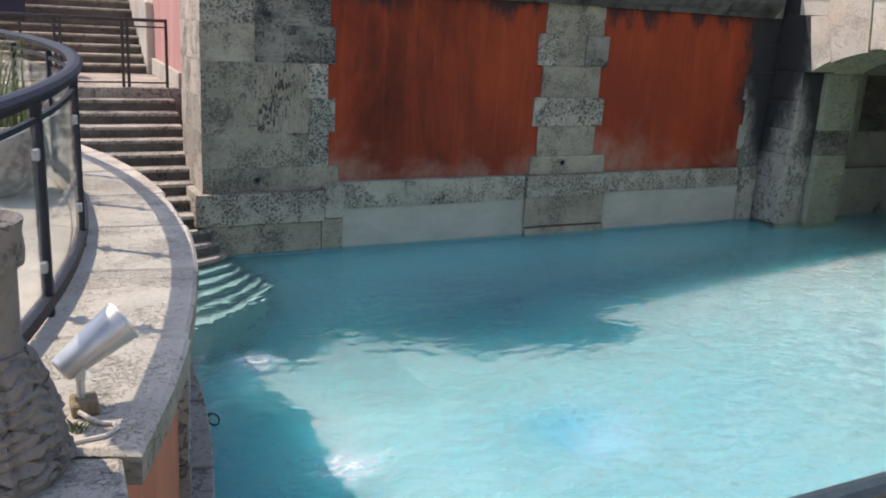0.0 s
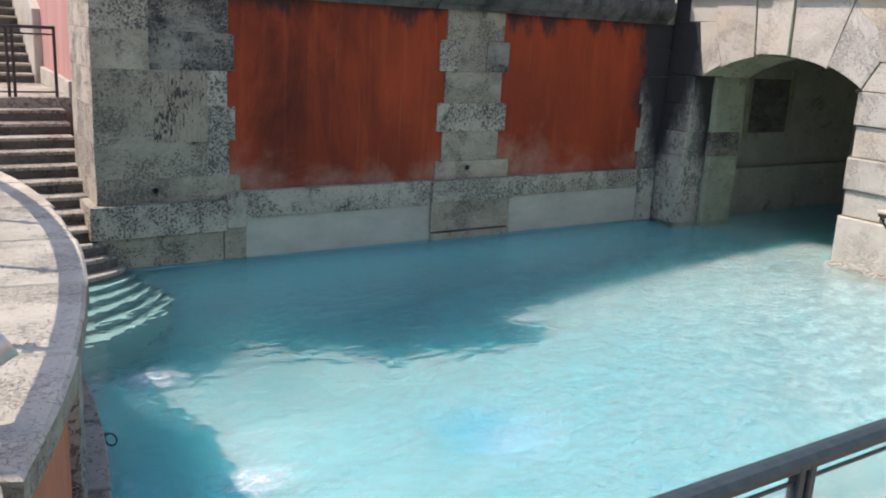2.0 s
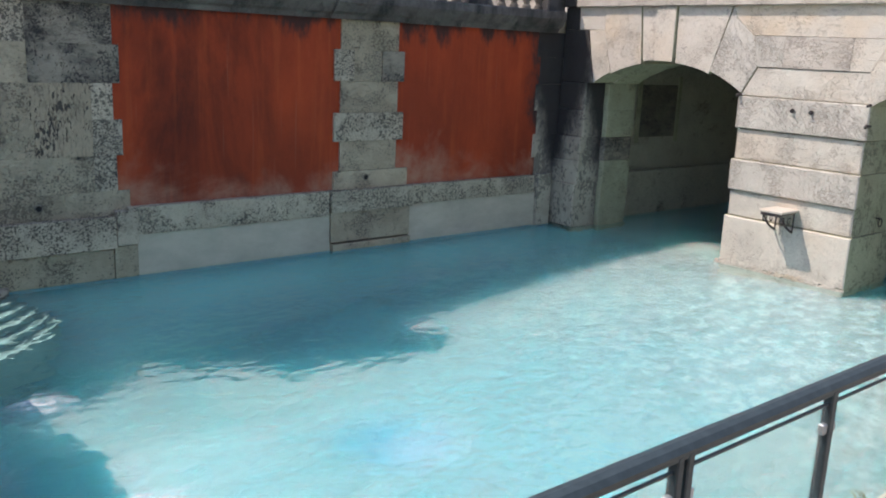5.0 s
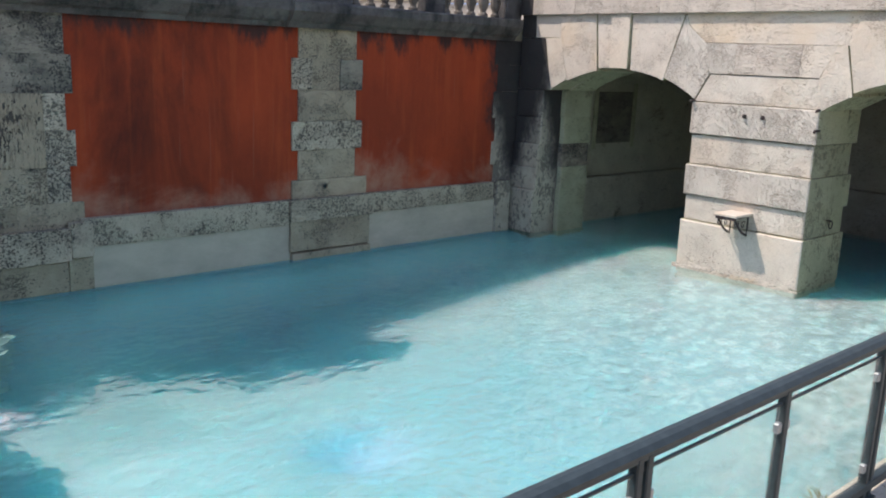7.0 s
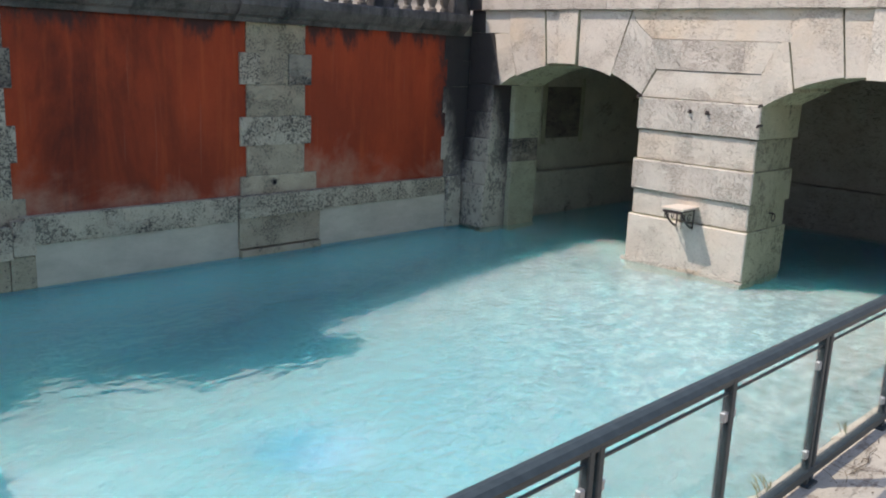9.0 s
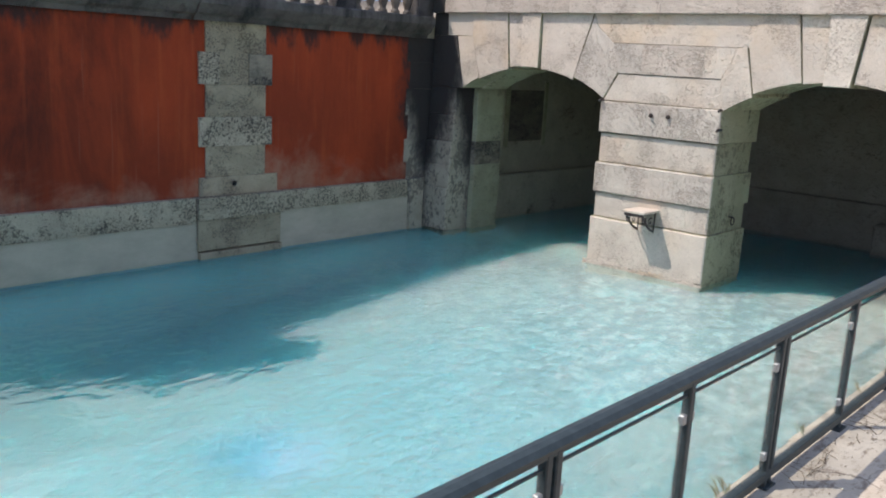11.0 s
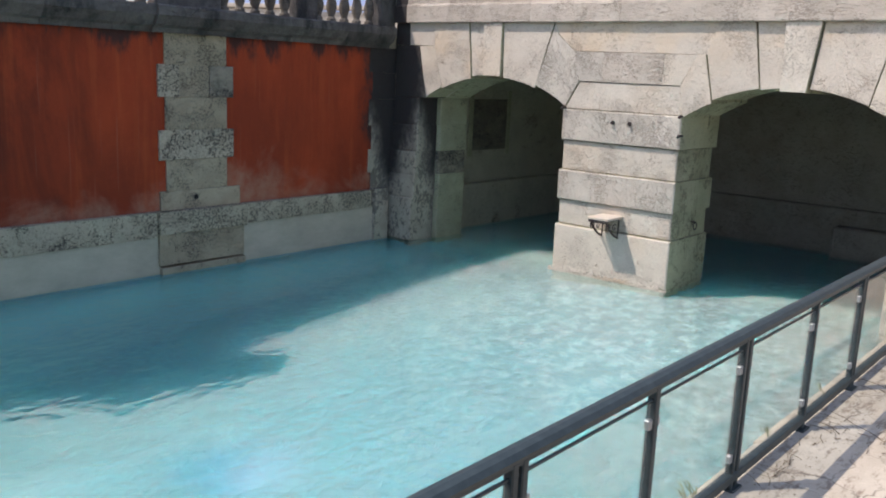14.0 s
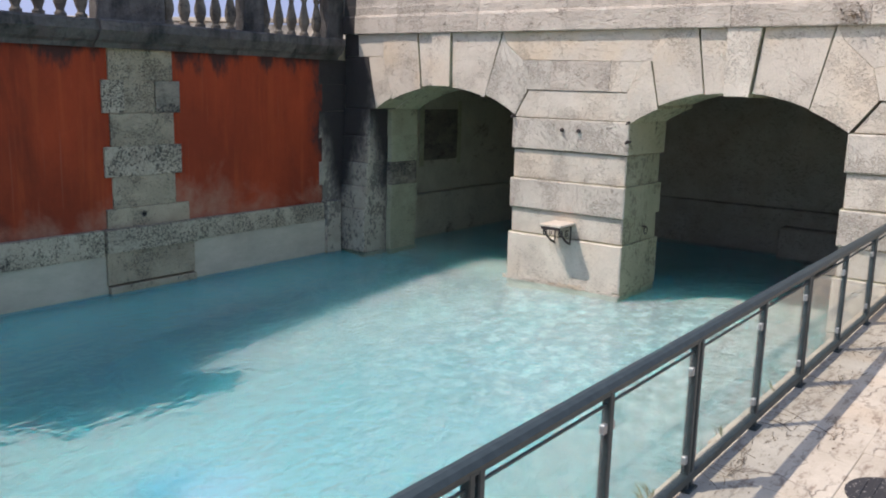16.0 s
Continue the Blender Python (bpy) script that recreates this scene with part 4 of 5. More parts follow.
# dark vaulted room behind the arcade
room = tagged(new("vault_room"), "dark stone room flooded behind the arches", "room", kind="structure")
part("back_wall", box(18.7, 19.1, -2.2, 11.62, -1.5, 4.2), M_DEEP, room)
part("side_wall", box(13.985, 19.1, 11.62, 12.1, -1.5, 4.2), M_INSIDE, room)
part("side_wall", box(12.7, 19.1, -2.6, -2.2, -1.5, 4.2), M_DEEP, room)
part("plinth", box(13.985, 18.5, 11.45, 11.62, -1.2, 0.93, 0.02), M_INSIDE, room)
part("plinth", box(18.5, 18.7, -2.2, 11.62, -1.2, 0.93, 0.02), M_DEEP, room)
# niche as a flat panel, the shade of its depth in the dark colour
part("niche", box(15.0, 16.2, 11.605, 11.63, 1.62, 2.72, 0.004), M_STEP, room, "dark flat panel with the niche's shade in its colour")
for p, q in ((14.86, 14.99), (16.21, 16.34)):
    part("niche_frame", box(p, q, 11.595, 11.63, 1.5, 2.9, 0.01), M_GREEN, room)
part("block", box(18.1, 18.49, 3.6, 4.9, -1.0, 0.60, 0.03), M_DEEP, room)
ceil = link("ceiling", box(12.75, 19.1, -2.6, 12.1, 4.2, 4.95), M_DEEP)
tagged(ceil, "dark stone ceiling of the room behind the arches", "ceiling", kind="structure")

# ---------------------------------------------------------------- lower walk and its kerb
pave = link("pavement", box(1.0, 12.62, -8.5, 1.80, -2.6, 0.72), M_FLOOR)
tagged(pave, "worn travertine slabs of the lower walk", "pavement", kind="structure")
kerb = tagged(new("kerb"), "pale rough stone kerb along the water", "kerb", kind="structure")
x = 1.2
while x < 12.5:
    w = rng.uniform(0.8, 1.4)
    x1 = min(x + w, 12.6)
    bm = prism(rect(x, x1 - 0.008, 1.80, 1.94 + rng.uniform(-0.02, 0.02)), -2.0, 0.79 + rng.uniform(-0.008, 0.008), lambda u, v, d: (u, v, d), 0.02, jit=0.006, rng=rng)
    part("kerb_stone", bm, M_FLOOR, kerb)
    x = x1

# ---------------------------------------------------------------- round terrace
CX, CY, ZT = -9.9, 7.0, 1.82


def arc(r, a0, a1, n):
    return [(CX + r * math.cos(a0 + (a1 - a0) * i / n), CY + r * math.sin(a0 + (a1 - a0) * i / n)) for i in range(n + 1)]


A0, A1 = math.asin((2.9 - CY) / 11.0), math.asin((12.6 - CY) / 11.0)
rim = arc(10.93, A0, A1, 40)
outline = [(-12, -8), (1.0, -8), (1.0, 1.0), (0.2, 1.0), (0.22, 2.5)] + rim + [(-1.6, 12.8), (-1.6, 18), (-12, 18)]
bm = bmesh.new()
lo, hi = [bm.verts.new((x, y, -2.6)) for x, y in outline], [bm.verts.new((x, y, ZT - 0.10)) for x, y in outline]
for i in range(len(outline)):
    k = (i + 1) % len(outline)
    bm.faces.new((lo[i], lo[k], hi[k], hi[i]))
bm.faces.new(hi)
terrace = tagged(link("terrace", bm, M_ORANGE), "round terrace wall of faded red plaster above the water", "terrace", kind="structure")
# stone lining of the wall where it bulges furthest
for z0, z1, r in ((-2.4, 0.55, 11.12), (0.555, 0.8, 10.99), (0.805, 1.05, 10.98), (1.055, 1.45, 10.99), (1.455, 1.70, 10.98)):
    for k in range(6):
        aa, ab = math.asin((4.55 - CY) / 11) + 0.09 * k + 0.002, math.asin((4.55 - CY) / 11) + 0.09 * (k + 1) - 0.002
        if z0 < 0:
            aa, ab = aa - 0.14, ab - 0.14 if k < 5 else ab
        o, i_ = arc(r, aa, ab, 4), arc(10.8, aa, ab, 4)
        bm = prism(o + i_[::-1], z0, z1, lambda u, v, d: (u, v, d), 0.01)
        part("stone", bm, M_TREAD, terrace)


def mossy(ob):
    """The upright edges of a cap stone carry moss and dirt."""
    ob.data.materials.append(M_MOSS)
    for p in ob.data.polygons:
        if abs(p.normal.z) < 0.5:
            p.material_index = 1


# cap stones
n_cap = 9
for k in range(n_cap):
    aa, ab = A0 + (A1 - A0) * k / n_cap + 0.0006, A0 + (A1 - A0) * (k + 1) / n_cap - 0.0006
    o, i_ = arc(11.05 + rng.uniform(-0.018, 0.012), aa, ab, 6), arc(10.30, aa, ab, 6)
    bm = prism(o + i_[::-1], ZT - 0.13, ZT, lambda u, v, d: (u, v, d), 0.02, jit=0.002, rng=rng)
    mossy(part("cap_stone", bm, M_CAP, terrace, "pale worn travertine cap"))
bm = prism([(0.28, 2.3), (0.30, 2.88), (-0.4, 3.1), (-2.0, 3.1), (-2.0, 1.02), (0.24, 1.02)], ZT - 0.13, ZT - 0.003, lambda u, v, d: (u, v, d), 0.015)
mossy(part("cap_stone", bm, M_CAP, terrace, "pale worn travertine cap"))
bm = prism([(-12, -8), (0.99, -8), (0.99, 1.0), (-2.0, 1.0), (-2.0, 3.09), (-2.21, 3.09), (-2.21, 12.6), (-2.21, 18), (-12, 18)], ZT - 0.12, ZT - 0.016, lambda u, v, d: (u, v, d), 0.004)
part("floor_slab", bm, M_FLOOR, terrace)
inner = arc(10.29, A0, A1, 30)
bm = prism([(-2.2, 3.11), (-0.45, 3.11)] + inner[1:] + [(-1.8, 12.6), (-2.2, 12.6)], ZT - 0.12, ZT - 0.012, lambda u, v, d: (u, v, d), 0.004)
part("floor_slab", bm, M_FLOOR, terrace)

# ---------------------------------------------------------------- stairs
stairs = tagged(new("stairs"), "worn travertine stairs going down into the water", "stairs", kind="structure")
for k in range(-5, 12):
    z = 0.06 + 0.165 * k
    y = 12.36 + (k - 4.9) * 0.30
    if k >= 3:
        poly = [(-1.55, y), (2.40, y), (2.40, y + 0.42), (-1.55, y + 0.42)]
    else:
        xr, yc = 2.42 + 0.11 * (2 - k), 11.70
        poly = [(-0.8, y)] + [(0.4 + (xr - 0.4) * math.sin(t), yc - (yc - y) * math.cos(t)) for t in [math.pi / 2 * i / 10 for i in range(11)]] + [(-0.8, yc)]
    tr = prism(poly, z - 0.05, z, lambda u, v, d: (u, v, d), 0.012, jit=0.004, rng=rng)
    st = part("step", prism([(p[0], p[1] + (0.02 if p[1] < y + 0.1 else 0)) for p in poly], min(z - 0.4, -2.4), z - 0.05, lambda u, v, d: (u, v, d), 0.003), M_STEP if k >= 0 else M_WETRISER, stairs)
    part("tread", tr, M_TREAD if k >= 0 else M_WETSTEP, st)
part("landing", box(-1.55, 2.60, 14.49, 17.45, 0.8, 2.04, 0.015), M_TREAD, stairs)
for k in range(16):
    z, y = 2.04 + 0.165 * (k + 1), 17.42 + 0.30 * k
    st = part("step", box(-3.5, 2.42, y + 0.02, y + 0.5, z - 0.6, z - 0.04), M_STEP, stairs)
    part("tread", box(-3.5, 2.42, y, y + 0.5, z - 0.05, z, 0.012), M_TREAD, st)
# side walls of the stairs
bm = prism([(14.5, 2.04), (17.4, 2.04), (17.4, 2.35), (14.5, 2.28)], 0.0, 0.12, lambda u, v, d: (2.62 - d, u, v), 0.01)
part("skirting", bm, M_LIGHT, stairs)
bm = prism([(17.30, 2.04), (22.6, 4.9), (22.6, 6.2), (17.30, 3.35)], 0.0, 0.26, lambda u, v, d: (2.68 - d, u, v), 0.02)
part("parapet", bm, M_LIGHT, stairs)
pink = link("pink_wall", box(2.56, 2.9, 13.3, 24.0, 1.2, 7.0), M_PINK)
tagged(pink, "salmon pink plaster wall beside the stairs", "wall", kind="structure")
# ---------------------------------------------------------------- glass railings


def bar(x0, x1, y0, y1, z0, z1, ch=0.006):
    return box(x0, x1, y0, y1, z0, z1, ch)


ZP, YR = 0.79, 1.77
railing = empty("glass_railing", "dark steel railing with clear glass panes along the lower walk", "railing")
sec = [(-0.05, -0.012), (-0.03, 0.008), (0.0, 0.014), (0.03, 0.008), (0.05, -0.012), (0.045, -0.03), (0.022, -0.034), (0.022, -0.064), (-0.022, -0.064), (-0.022, -0.034), (-0.045, -0.03)]
part("handrail", sweep(sec, [(1.45, YR, 1.82), (12.55, YR, 1.82)]), M_STEEL, railing)
part("under_bar", bar(1.45, 12.55, YR - 0.007, YR + 0.007, 1.698, 1.712, 0.002), M_STEEL, railing)
part("bottom_rail", bar(1.45, 12.55, YR - 0.03, YR + 0.03, ZP + 0.055, ZP + 0.115), M_STEEL, railing)
posts = [1.58, 2.93, 4.11, 5.31, 6.61, 7.83, 9.14, 10.44, 11.70]
double = {2.93, 5.31, 7.83, 10.44}


def clamp(cx, cy, cz, parent, ang=0.0):
    bm = box(-0.02, 0.02, -0.016, 0.016, -0.027, 0.027, 0.005)
    bmesh.ops.rotate(bm, verts=bm.verts, cent=(0, 0, 0), matrix=Matrix.Rotation(ang, 3, "Z"))
    bmesh.ops.translate(bm, verts=bm.verts, vec=(cx, cy, cz))
    part("clamp", bm, M_CLAMP, parent, "small metal glass clamp")


for x in posts:
    for dx in ((-0.034, 0.034) if x in double else (0.0,)):
        w = 0.021 if x in double else 0.024
        p = part("post", bar(x + dx - w, x + dx + w, YR - 0.025, YR + 0.025, ZP - 0.02, 1.775), M_STEEL, railing)
    part("base_plate", bar(x - 0.07, x + 0.07, YR - 0.05, YR + 0.05, ZP, ZP + 0.015, 0.004), M_STEEL, railing)
    for s in (-1, 1):
        off = 0.068 if x in double else 0.040
        for z in (1.58, 1.005):
            clamp(x + s * off, YR, z, p)
for x0, x1 in zip(posts, posts[1:]):
    o0, o1 = (0.075 if x0 in double else 0.045), (0.075 if x1 in double else 0.045)
    bm = box(x0 + o0, x1 - o1, YR - 0.005, YR + 0.005, ZP + 0.135, 1.697, 0.0)
    part("glass_pane", bm, M_GLASS, railing, "clear safety glass")

round_rail = empty("glass_railing", "curved dark steel railing with glass panes round the terrace", "railing")
RR = 10.37
a0, a1 = math.asin((3.35 - CY) / RR), math.asin((13.5 - CY) / RR)
pts = [(x, y, ZT + 1.09 + 0.012 * (y - 4.0)) for x, y in arc(RR, a0, a1, 60)]
part("handrail", sweep(sec, pts), M_NAVYSTEEL, round_rail)
part("bottom_rail", sweep([(-0.03, 0.05), (0.03, 0.05), (0.03, 0.11), (-0.03, 0.11)], [(x, y, ZT) for x, y, _ in pts]), M_NAVYSTEEL, round_rail)
part("lower_bar", sweep([(-0.012, -0.15), (0.012, -0.15), (0.012, -0.125), (-0.012, -0.125)], pts), M_NAVYSTEEL, round_rail)
angs = [math.asin((y - CY) / RR) for y in (3.42, 4.42, 5.72, 7.05, 8.4, 9.7, 11.0, 12.3, 13.4)]
for k, a in enumerate(angs):
    cx, cy = CX + RR * math.cos(a), CY + RR * math.sin(a)
    bm = box(-0.024, 0.024, -0.024, 0.024, 0.0, 1.06, 0.005)
    bmesh.ops.rotate(bm, verts=bm.verts, cent=(0, 0, 0), matrix=Matrix.Rotation(a, 3, "Z"))
    bmesh.ops.translate(bm, verts=bm.verts, vec=(cx, cy, ZT))
    p = part("post", bm, M_NAVYSTEEL, round_rail)
    for s in (-1, 1):
        for z in (0.80, 0.26):
            clamp(cx - s * 0.042 * math.sin(a), cy + s * 0.042 * math.cos(a), ZT + z, p, a + math.pi / 2)
for a, b in zip(angs, angs[1:]):
    o, i_ = arc(RR + 0.005, a + 0.0055, b - 0.0055, 8), arc(RR - 0.005, a + 0.0055, b - 0.0055, 8)
    bm = prism(o + i_[::-1], ZT + 0.13, ZT + 0.93, lambda u, v, d: (u, v, d), 0.001)
    part("glass_pane", bm, M_GLASS, round_rail, "clear safety glass")

# iron guard rail across the landing of the stairs
guard = empty("guard_rail", "thin dark brown iron guard rail on the stair landing", "railing")
YG = 14.56
part("top_bar", bar(-0.9, 2.36, YG - 0.02, YG + 0.02, 3.05, 3.10), M_IRON, guard)
part("under_bar", bar(-0.9, 2.36, YG - 0.012, YG + 0.012, 2.96, 2.985, 0.003), M_IRON, guard)
part("bottom_bar", bar(-0.9, 2.36, YG - 0.012, YG + 0.012, 2.10, 2.125, 0.003), M_IRON, guard)
for x in (-0.88, -0.1, 0.72, 0.80, 1.68, 1.76, 2.34):
    part("post", bar(x - 0.022, x + 0.022, YG - 0.02, YG + 0.02, 2.03, 3.06), M_IRON, guard)

# ---------------------------------------------------------------- things on the terrace
# spotlight
spot = empty("spotlight", "brushed aluminium garden spotlight on a short bracket", "spotlight")
spot.location = (0, 0, 0)
c0, c1 = Vector((0.140, 3.30, 1.985)), Vector((0.375, 3.37, 2.135))
ax = (c1 - c0).normalized()
rot = ax.to_track_quat("Z", "Y").to_matrix().to_4x4()
L = (c1 - c0).length
bm = lathe([(0.035, -0.005), (0.047, 0.0), (0.052, 0.012), (0.053, 0.022), (0.055, 0.025), (0.083, L * 0.96), (0.086, L * 0.965), (0.086, L), (0.079, L), (0.074, L - 0.03)], 40)
bmesh.ops.transform(bm, verts=bm.verts, matrix=Matrix.Translation(c0) @ rot)
part("housing", bm, M_ALU, spot, smooth=True)
bm = lathe([(0.07, L - 0.035), (0.07, L - 0.03)], 24)
bmesh.ops.transform(bm, verts=bm.verts, matrix=Matrix.Translation(c0) @ rot)
part("lens", bm, M_LENS, spot, "frosted lamp glass")
part("bracket", tube([(0.205, 3.29, 1.86), (0.205, 3.29, 1.93), (0.20, 3.29, 1.985)], 0.016, 10), M_ALU, spot)
part("bracket_plate", box(0.19, 0.225, 3.265, 3.315, 1.945, 2.0, 0.006), M_ALU, spot)
blk = link("wooden_block", box(0.165, 0.262, 3.22, 3.34, ZT, 1.872, 0.008), M_WOOD)
tagged(blk, "small weathered wooden block under the spotlight", "wood block")
cable = link("cable", tube([(0.19, 3.21, 1.85), (0.22, 3.17, 1.84), (0.26, 3.13, 1.832), (0.30, 3.12, 1.828), (0.31, 3.08, 1.828), (0.26, 3.03, 1.828), (0.18, 3.02, 1.828), (0.1, 3.0, 1.828), (0.02, 2.98, 1.828)], 0.009, 8), M_CABLE)
tagged(cable, "thin pale electric cable lying on the stone ledge", "cable")

# carved stone pedestal by the railing's end
ped = empty("stone_pedestal", "weathered carved stone pedestal with a flared leafy foot", "pedestal")
bm = lathe([(0.235, 0.0), (0.24, 0.05), (0.225, 0.08), (0.215, 0.18), (0.185, 0.30), (0.15, 0.39), (0.125, 0.43)], 120)
bmesh.ops.subdivide_edges(bm, edges=[e for e in bm.edges if abs(e.verts[0].co.z - e.verts[1].co.z) > 0.02], cuts=12)
for v in bm.verts:
    if 0.03 < v.co.z < 0.425:
        t = math.atan2(v.co.y, v.co.x) / (2 * math.pi) * 7 + 0.35
        leaf = abs(t - math.floor(t) - 0.5)
        wob = noise.noise(v.co * 11)
        vein = abs(math.sin(math.pi * (v.co.z / 0.042 + 1.5 * leaf + 0.5 * wob)))
        k = 1 + 0.085 * vein ** 0.6 - 0.10 * max(0.0, leaf - 0.40) / 0.10 + 0.05 * noise.noise(v.co * 26) + 0.03 * wob
        v.co.x *= k
        v.co.y *= k
bmesh.ops.translate(bm, verts=bm.verts, vec=(-0.10, 2.92, ZT))
part("foot", bm, M_CARVED, ped, "rough carved leaf foot")
bm = lathe([(0.13, 0.425), (0.122, 0.46), (0.125, 0.68), (0.13, 0.69)], 28, centre=(-0.10, 2.92, ZT))
part("shaft", bm, M_CARVED, ped, smooth=True)
bm = lathe([(0.13, 0.688), (0.148, 0.70), (0.152, 0.74), (0.146, 0.80), (0.154, 0.84), (0.138, 0.845), (0.11, 0.80)], 28, centre=(-0.10, 2.92, ZT))
part("capital", bm, M_CARVED, ped, smooth=True)

# planter with tall grass behind the glass
planter = empty("planter", "round pale stone planter with tall grass", "planter")
PX, PY = -0.10, 7.55
part("bowl", lathe([(0.20, 0.0), (0.24, 0.015), (0.32, 0.08), (0.38, 0.18), (0.405, 0.30), (0.395, 0.42), (0.37, 0.50), (0.385, 0.52), (0.385, 0.555), (0.34, 0.555), (0.33, 0.49)], 36, centre=(PX, PY, ZT)), M_TREAD, planter, smooth=True)
part("soil", lathe([(0.335, 0.48), (0.335, 0.50)], 24, centre=(PX, PY, ZT)), M_SOIL, planter)
bm = bmesh.new()
r2 = random.Random(11)
for _ in range(150):
    t, r = r2.uniform(0, 6.28), 0.3 * math.sqrt(r2.random())
    p = Vector((PX + r * math.cos(t), PY + r * math.sin(t), ZT + 0.50))
    h, lean = r2.uniform(0.3, 0.85), Vector((r2.uniform(-1, 1), r2.uniform(-1, 1), 0)) * r2.uniform(0.05, 0.35)
    w = r2.uniform(0.006, 0.014)
    s = Vector((math.cos(t + 1.3), math.sin(t + 1.3), 0)) * w
    last = None
    for i in range(6):
        f = i / 5
        q = p + lean * f * f + Vector((0, 0, h * (f - 0.25 * f ** 3 * lean.length * 2)))
        cur = [bm.verts.new(q + s * (1 - f * 0.92)), bm.verts.new(q - s * (1 - f * 0.92))]
        if last:
            bm.faces.new((last[0], last[1], cur[1], cur[0]))
        last = cur
part("grass", bm, M_GRASS, planter, "tall green and straw grass blades")

# iron mooring ring at the foot of the terrace
ring = empty("mooring_ring", "small dark iron ring hanging on the terrace wall", "ring")
bmr = tube([(1.215 + 0.045 * math.cos(t) * 0.75, 5.86 + 0.045 * math.cos(t) * -0.66, 0.42 + 0.045 * math.sin(t)) for t in [2 * math.pi * i / 22 for i in range(23)]], 0.007, 6)
part("loop", bmr, M_IRON, ring)
part("eye_bolt", tube([(1.10, 5.87, 0.470), (1.205, 5.862, 0.466)], 0.009, 6), M_IRON, ring)

# ---------------------------------------------------------------- fittings on the arcade
shelf = empty("wall_shelf", "small marble shelf on a scrolled iron bracket", "shelf")
part("slab", box(12.20, 12.70, 6.60, 6.99, 1.06, 1.10, 0.008), M_SMOOTH, shelf, "pale marble slab")
part("apron", box(12.215, 12.227, 6.62, 6.97, 1.012, 1.059, 0.003), M_IRON, shelf, "pierced iron apron")
for y in (6.65, 6.94):
    br = part("bracket", tube([(12.66, y, 1.046), (12.22, y, 1.046)], 0.012, 6), M_IRON, shelf, "dark scrolled iron bracket")
    part("bracket_bar", tube([(12.635, y, 1.04), (12.635, y, 0.74)], 0.014, 6), M_IRON, br)
    part("scroll", tube([(12.315 + (0.078 - 0.004 * i) * math.cos(t), y, 0.965 + (0.078 - 0.004 * i) * math.sin(t)) for i, t in enumerate([2.2 + 0.5 * i for i in range(15)])], 0.010, 6), M_IRON, br)
    part("scroll", tube([(12.50 + (0.065 - 0.004 * i) * math.cos(t), y, 0.925 + (0.065 - 0.004 * i) * math.sin(t)) for i, t in enumerate([0.6 + 0.55 * i for i in range(13)])], 0.009, 6), M_IRON, br)
    part("brace", tube([(12.235 + 0.40 * s, y, 1.035 - 0.29 * s - 0.05 * math.sin(s * 3.14)) for s in [i / 12 for i in range(13)]], 0.018, 6), M_IRON, br)
for yy, z in ((7.835, 2.77), (5.745, 2.46), (5.75, 2.755)):
    st_ = link("iron_stub", tube([(12.72, yy, z), (12.58, yy, z), (12.555, yy, z - 0.02)], 0.02, 8), M_IRON)
    tagged(st_, "short rusty iron stub in the arcade", "iron stub", "stubs on the arcade")
rg = empty("mooring_ring", "small dark iron ring on the side of the pier", "ring")
part("loop", tube([(13.42 + 0.06 * math.cos(t), 5.70, 1.0 + 0.06 * math.sin(t)) for t in [2 * math.pi * i / 20 for i in range(21)]], 0.010, 6), M_IRON, rg)
part("eye_bolt", tube([(13.42, 5.78, 1.06), (13.42, 5.69, 1.06)], 0.013, 6), M_IRON, rg)
# small wall holes: an added lip round a black disc that paints the hole's shade
M_HOLE = Mat("hole_shade_black", 0.95)
M_HOLE.colour((0.012, 0.012, 0.011))
for x_, y_, z_ in ((3.07, 11.752, 1.03), (8.14, 11.738, 1.15)):
    dm = empty("wall_hole", "small dark hole in the weathered stone, its shade a black disc", "drain", "drain mouths in the wall")
    m_ = Matrix.Translation((x_, y_, z_)) @ Matrix.Rotation(radians(90), 4, "X")
    bm = lathe([(0.052, -0.03), (0.058, 0.0), (0.052, 0.012), (0.040, 0.012), (0.036, -0.02)], 14)
    bmesh.ops.transform(bm, verts=bm.verts, matrix=m_)
    part("lip", bm, M_SOOT, dm)
    bm = lathe([(0.040, -0.03), (0.038, 0.006)], 14)
    bmesh.ops.transform(bm, verts=bm.verts, matrix=m_)
    part("bore", bm, M_HOLE.m, dm, "black disc that paints the hole's shade")
# lime crust along the water line of the pier
bm = bmesh.new()
r5 = random.Random(8)
for _ in range(170):
    y_, z_ = r5.uniform(5.74, 7.90), abs(r5.gauss(0, 0.035)) + 0.005
    s = r5.uniform(0.012, 0.035)
    p = Vector((12.63, y_, z_))
    m = bmesh.ops.create_icosphere(bm, subdivisions=1, radius=s)
    bmesh.ops.scale(bm, verts=m["verts"], vec=(0.45, 1.5, 0.8))
    bmesh.ops.translate(bm, verts=m["verts"], vec=p)
tagged(link("lime_crust", bm, M_SMOOTH), "pale lime crust along the water line of the pier", "lime crust", kind="stuff")
for y in (6.90, 6.60):
    hk = empty("wall_hook", "short rusty iron stub set in the stone", "hook", "hooks on the pier")
    part("stub", tube([(12.70, y, 2.585), (12.58, y, 2.58)], 0.022, 8), M_IRON, hk)
    part("plate", lathe([(0.035, 0), (0.035, 0.012)], 10, centre=(0, 0, 0)), M_IRON, hk).matrix_basis = Matrix.Translation((12.63, y, 2.585)) @ Matrix.Rotation(radians(-90), 4, "Y")

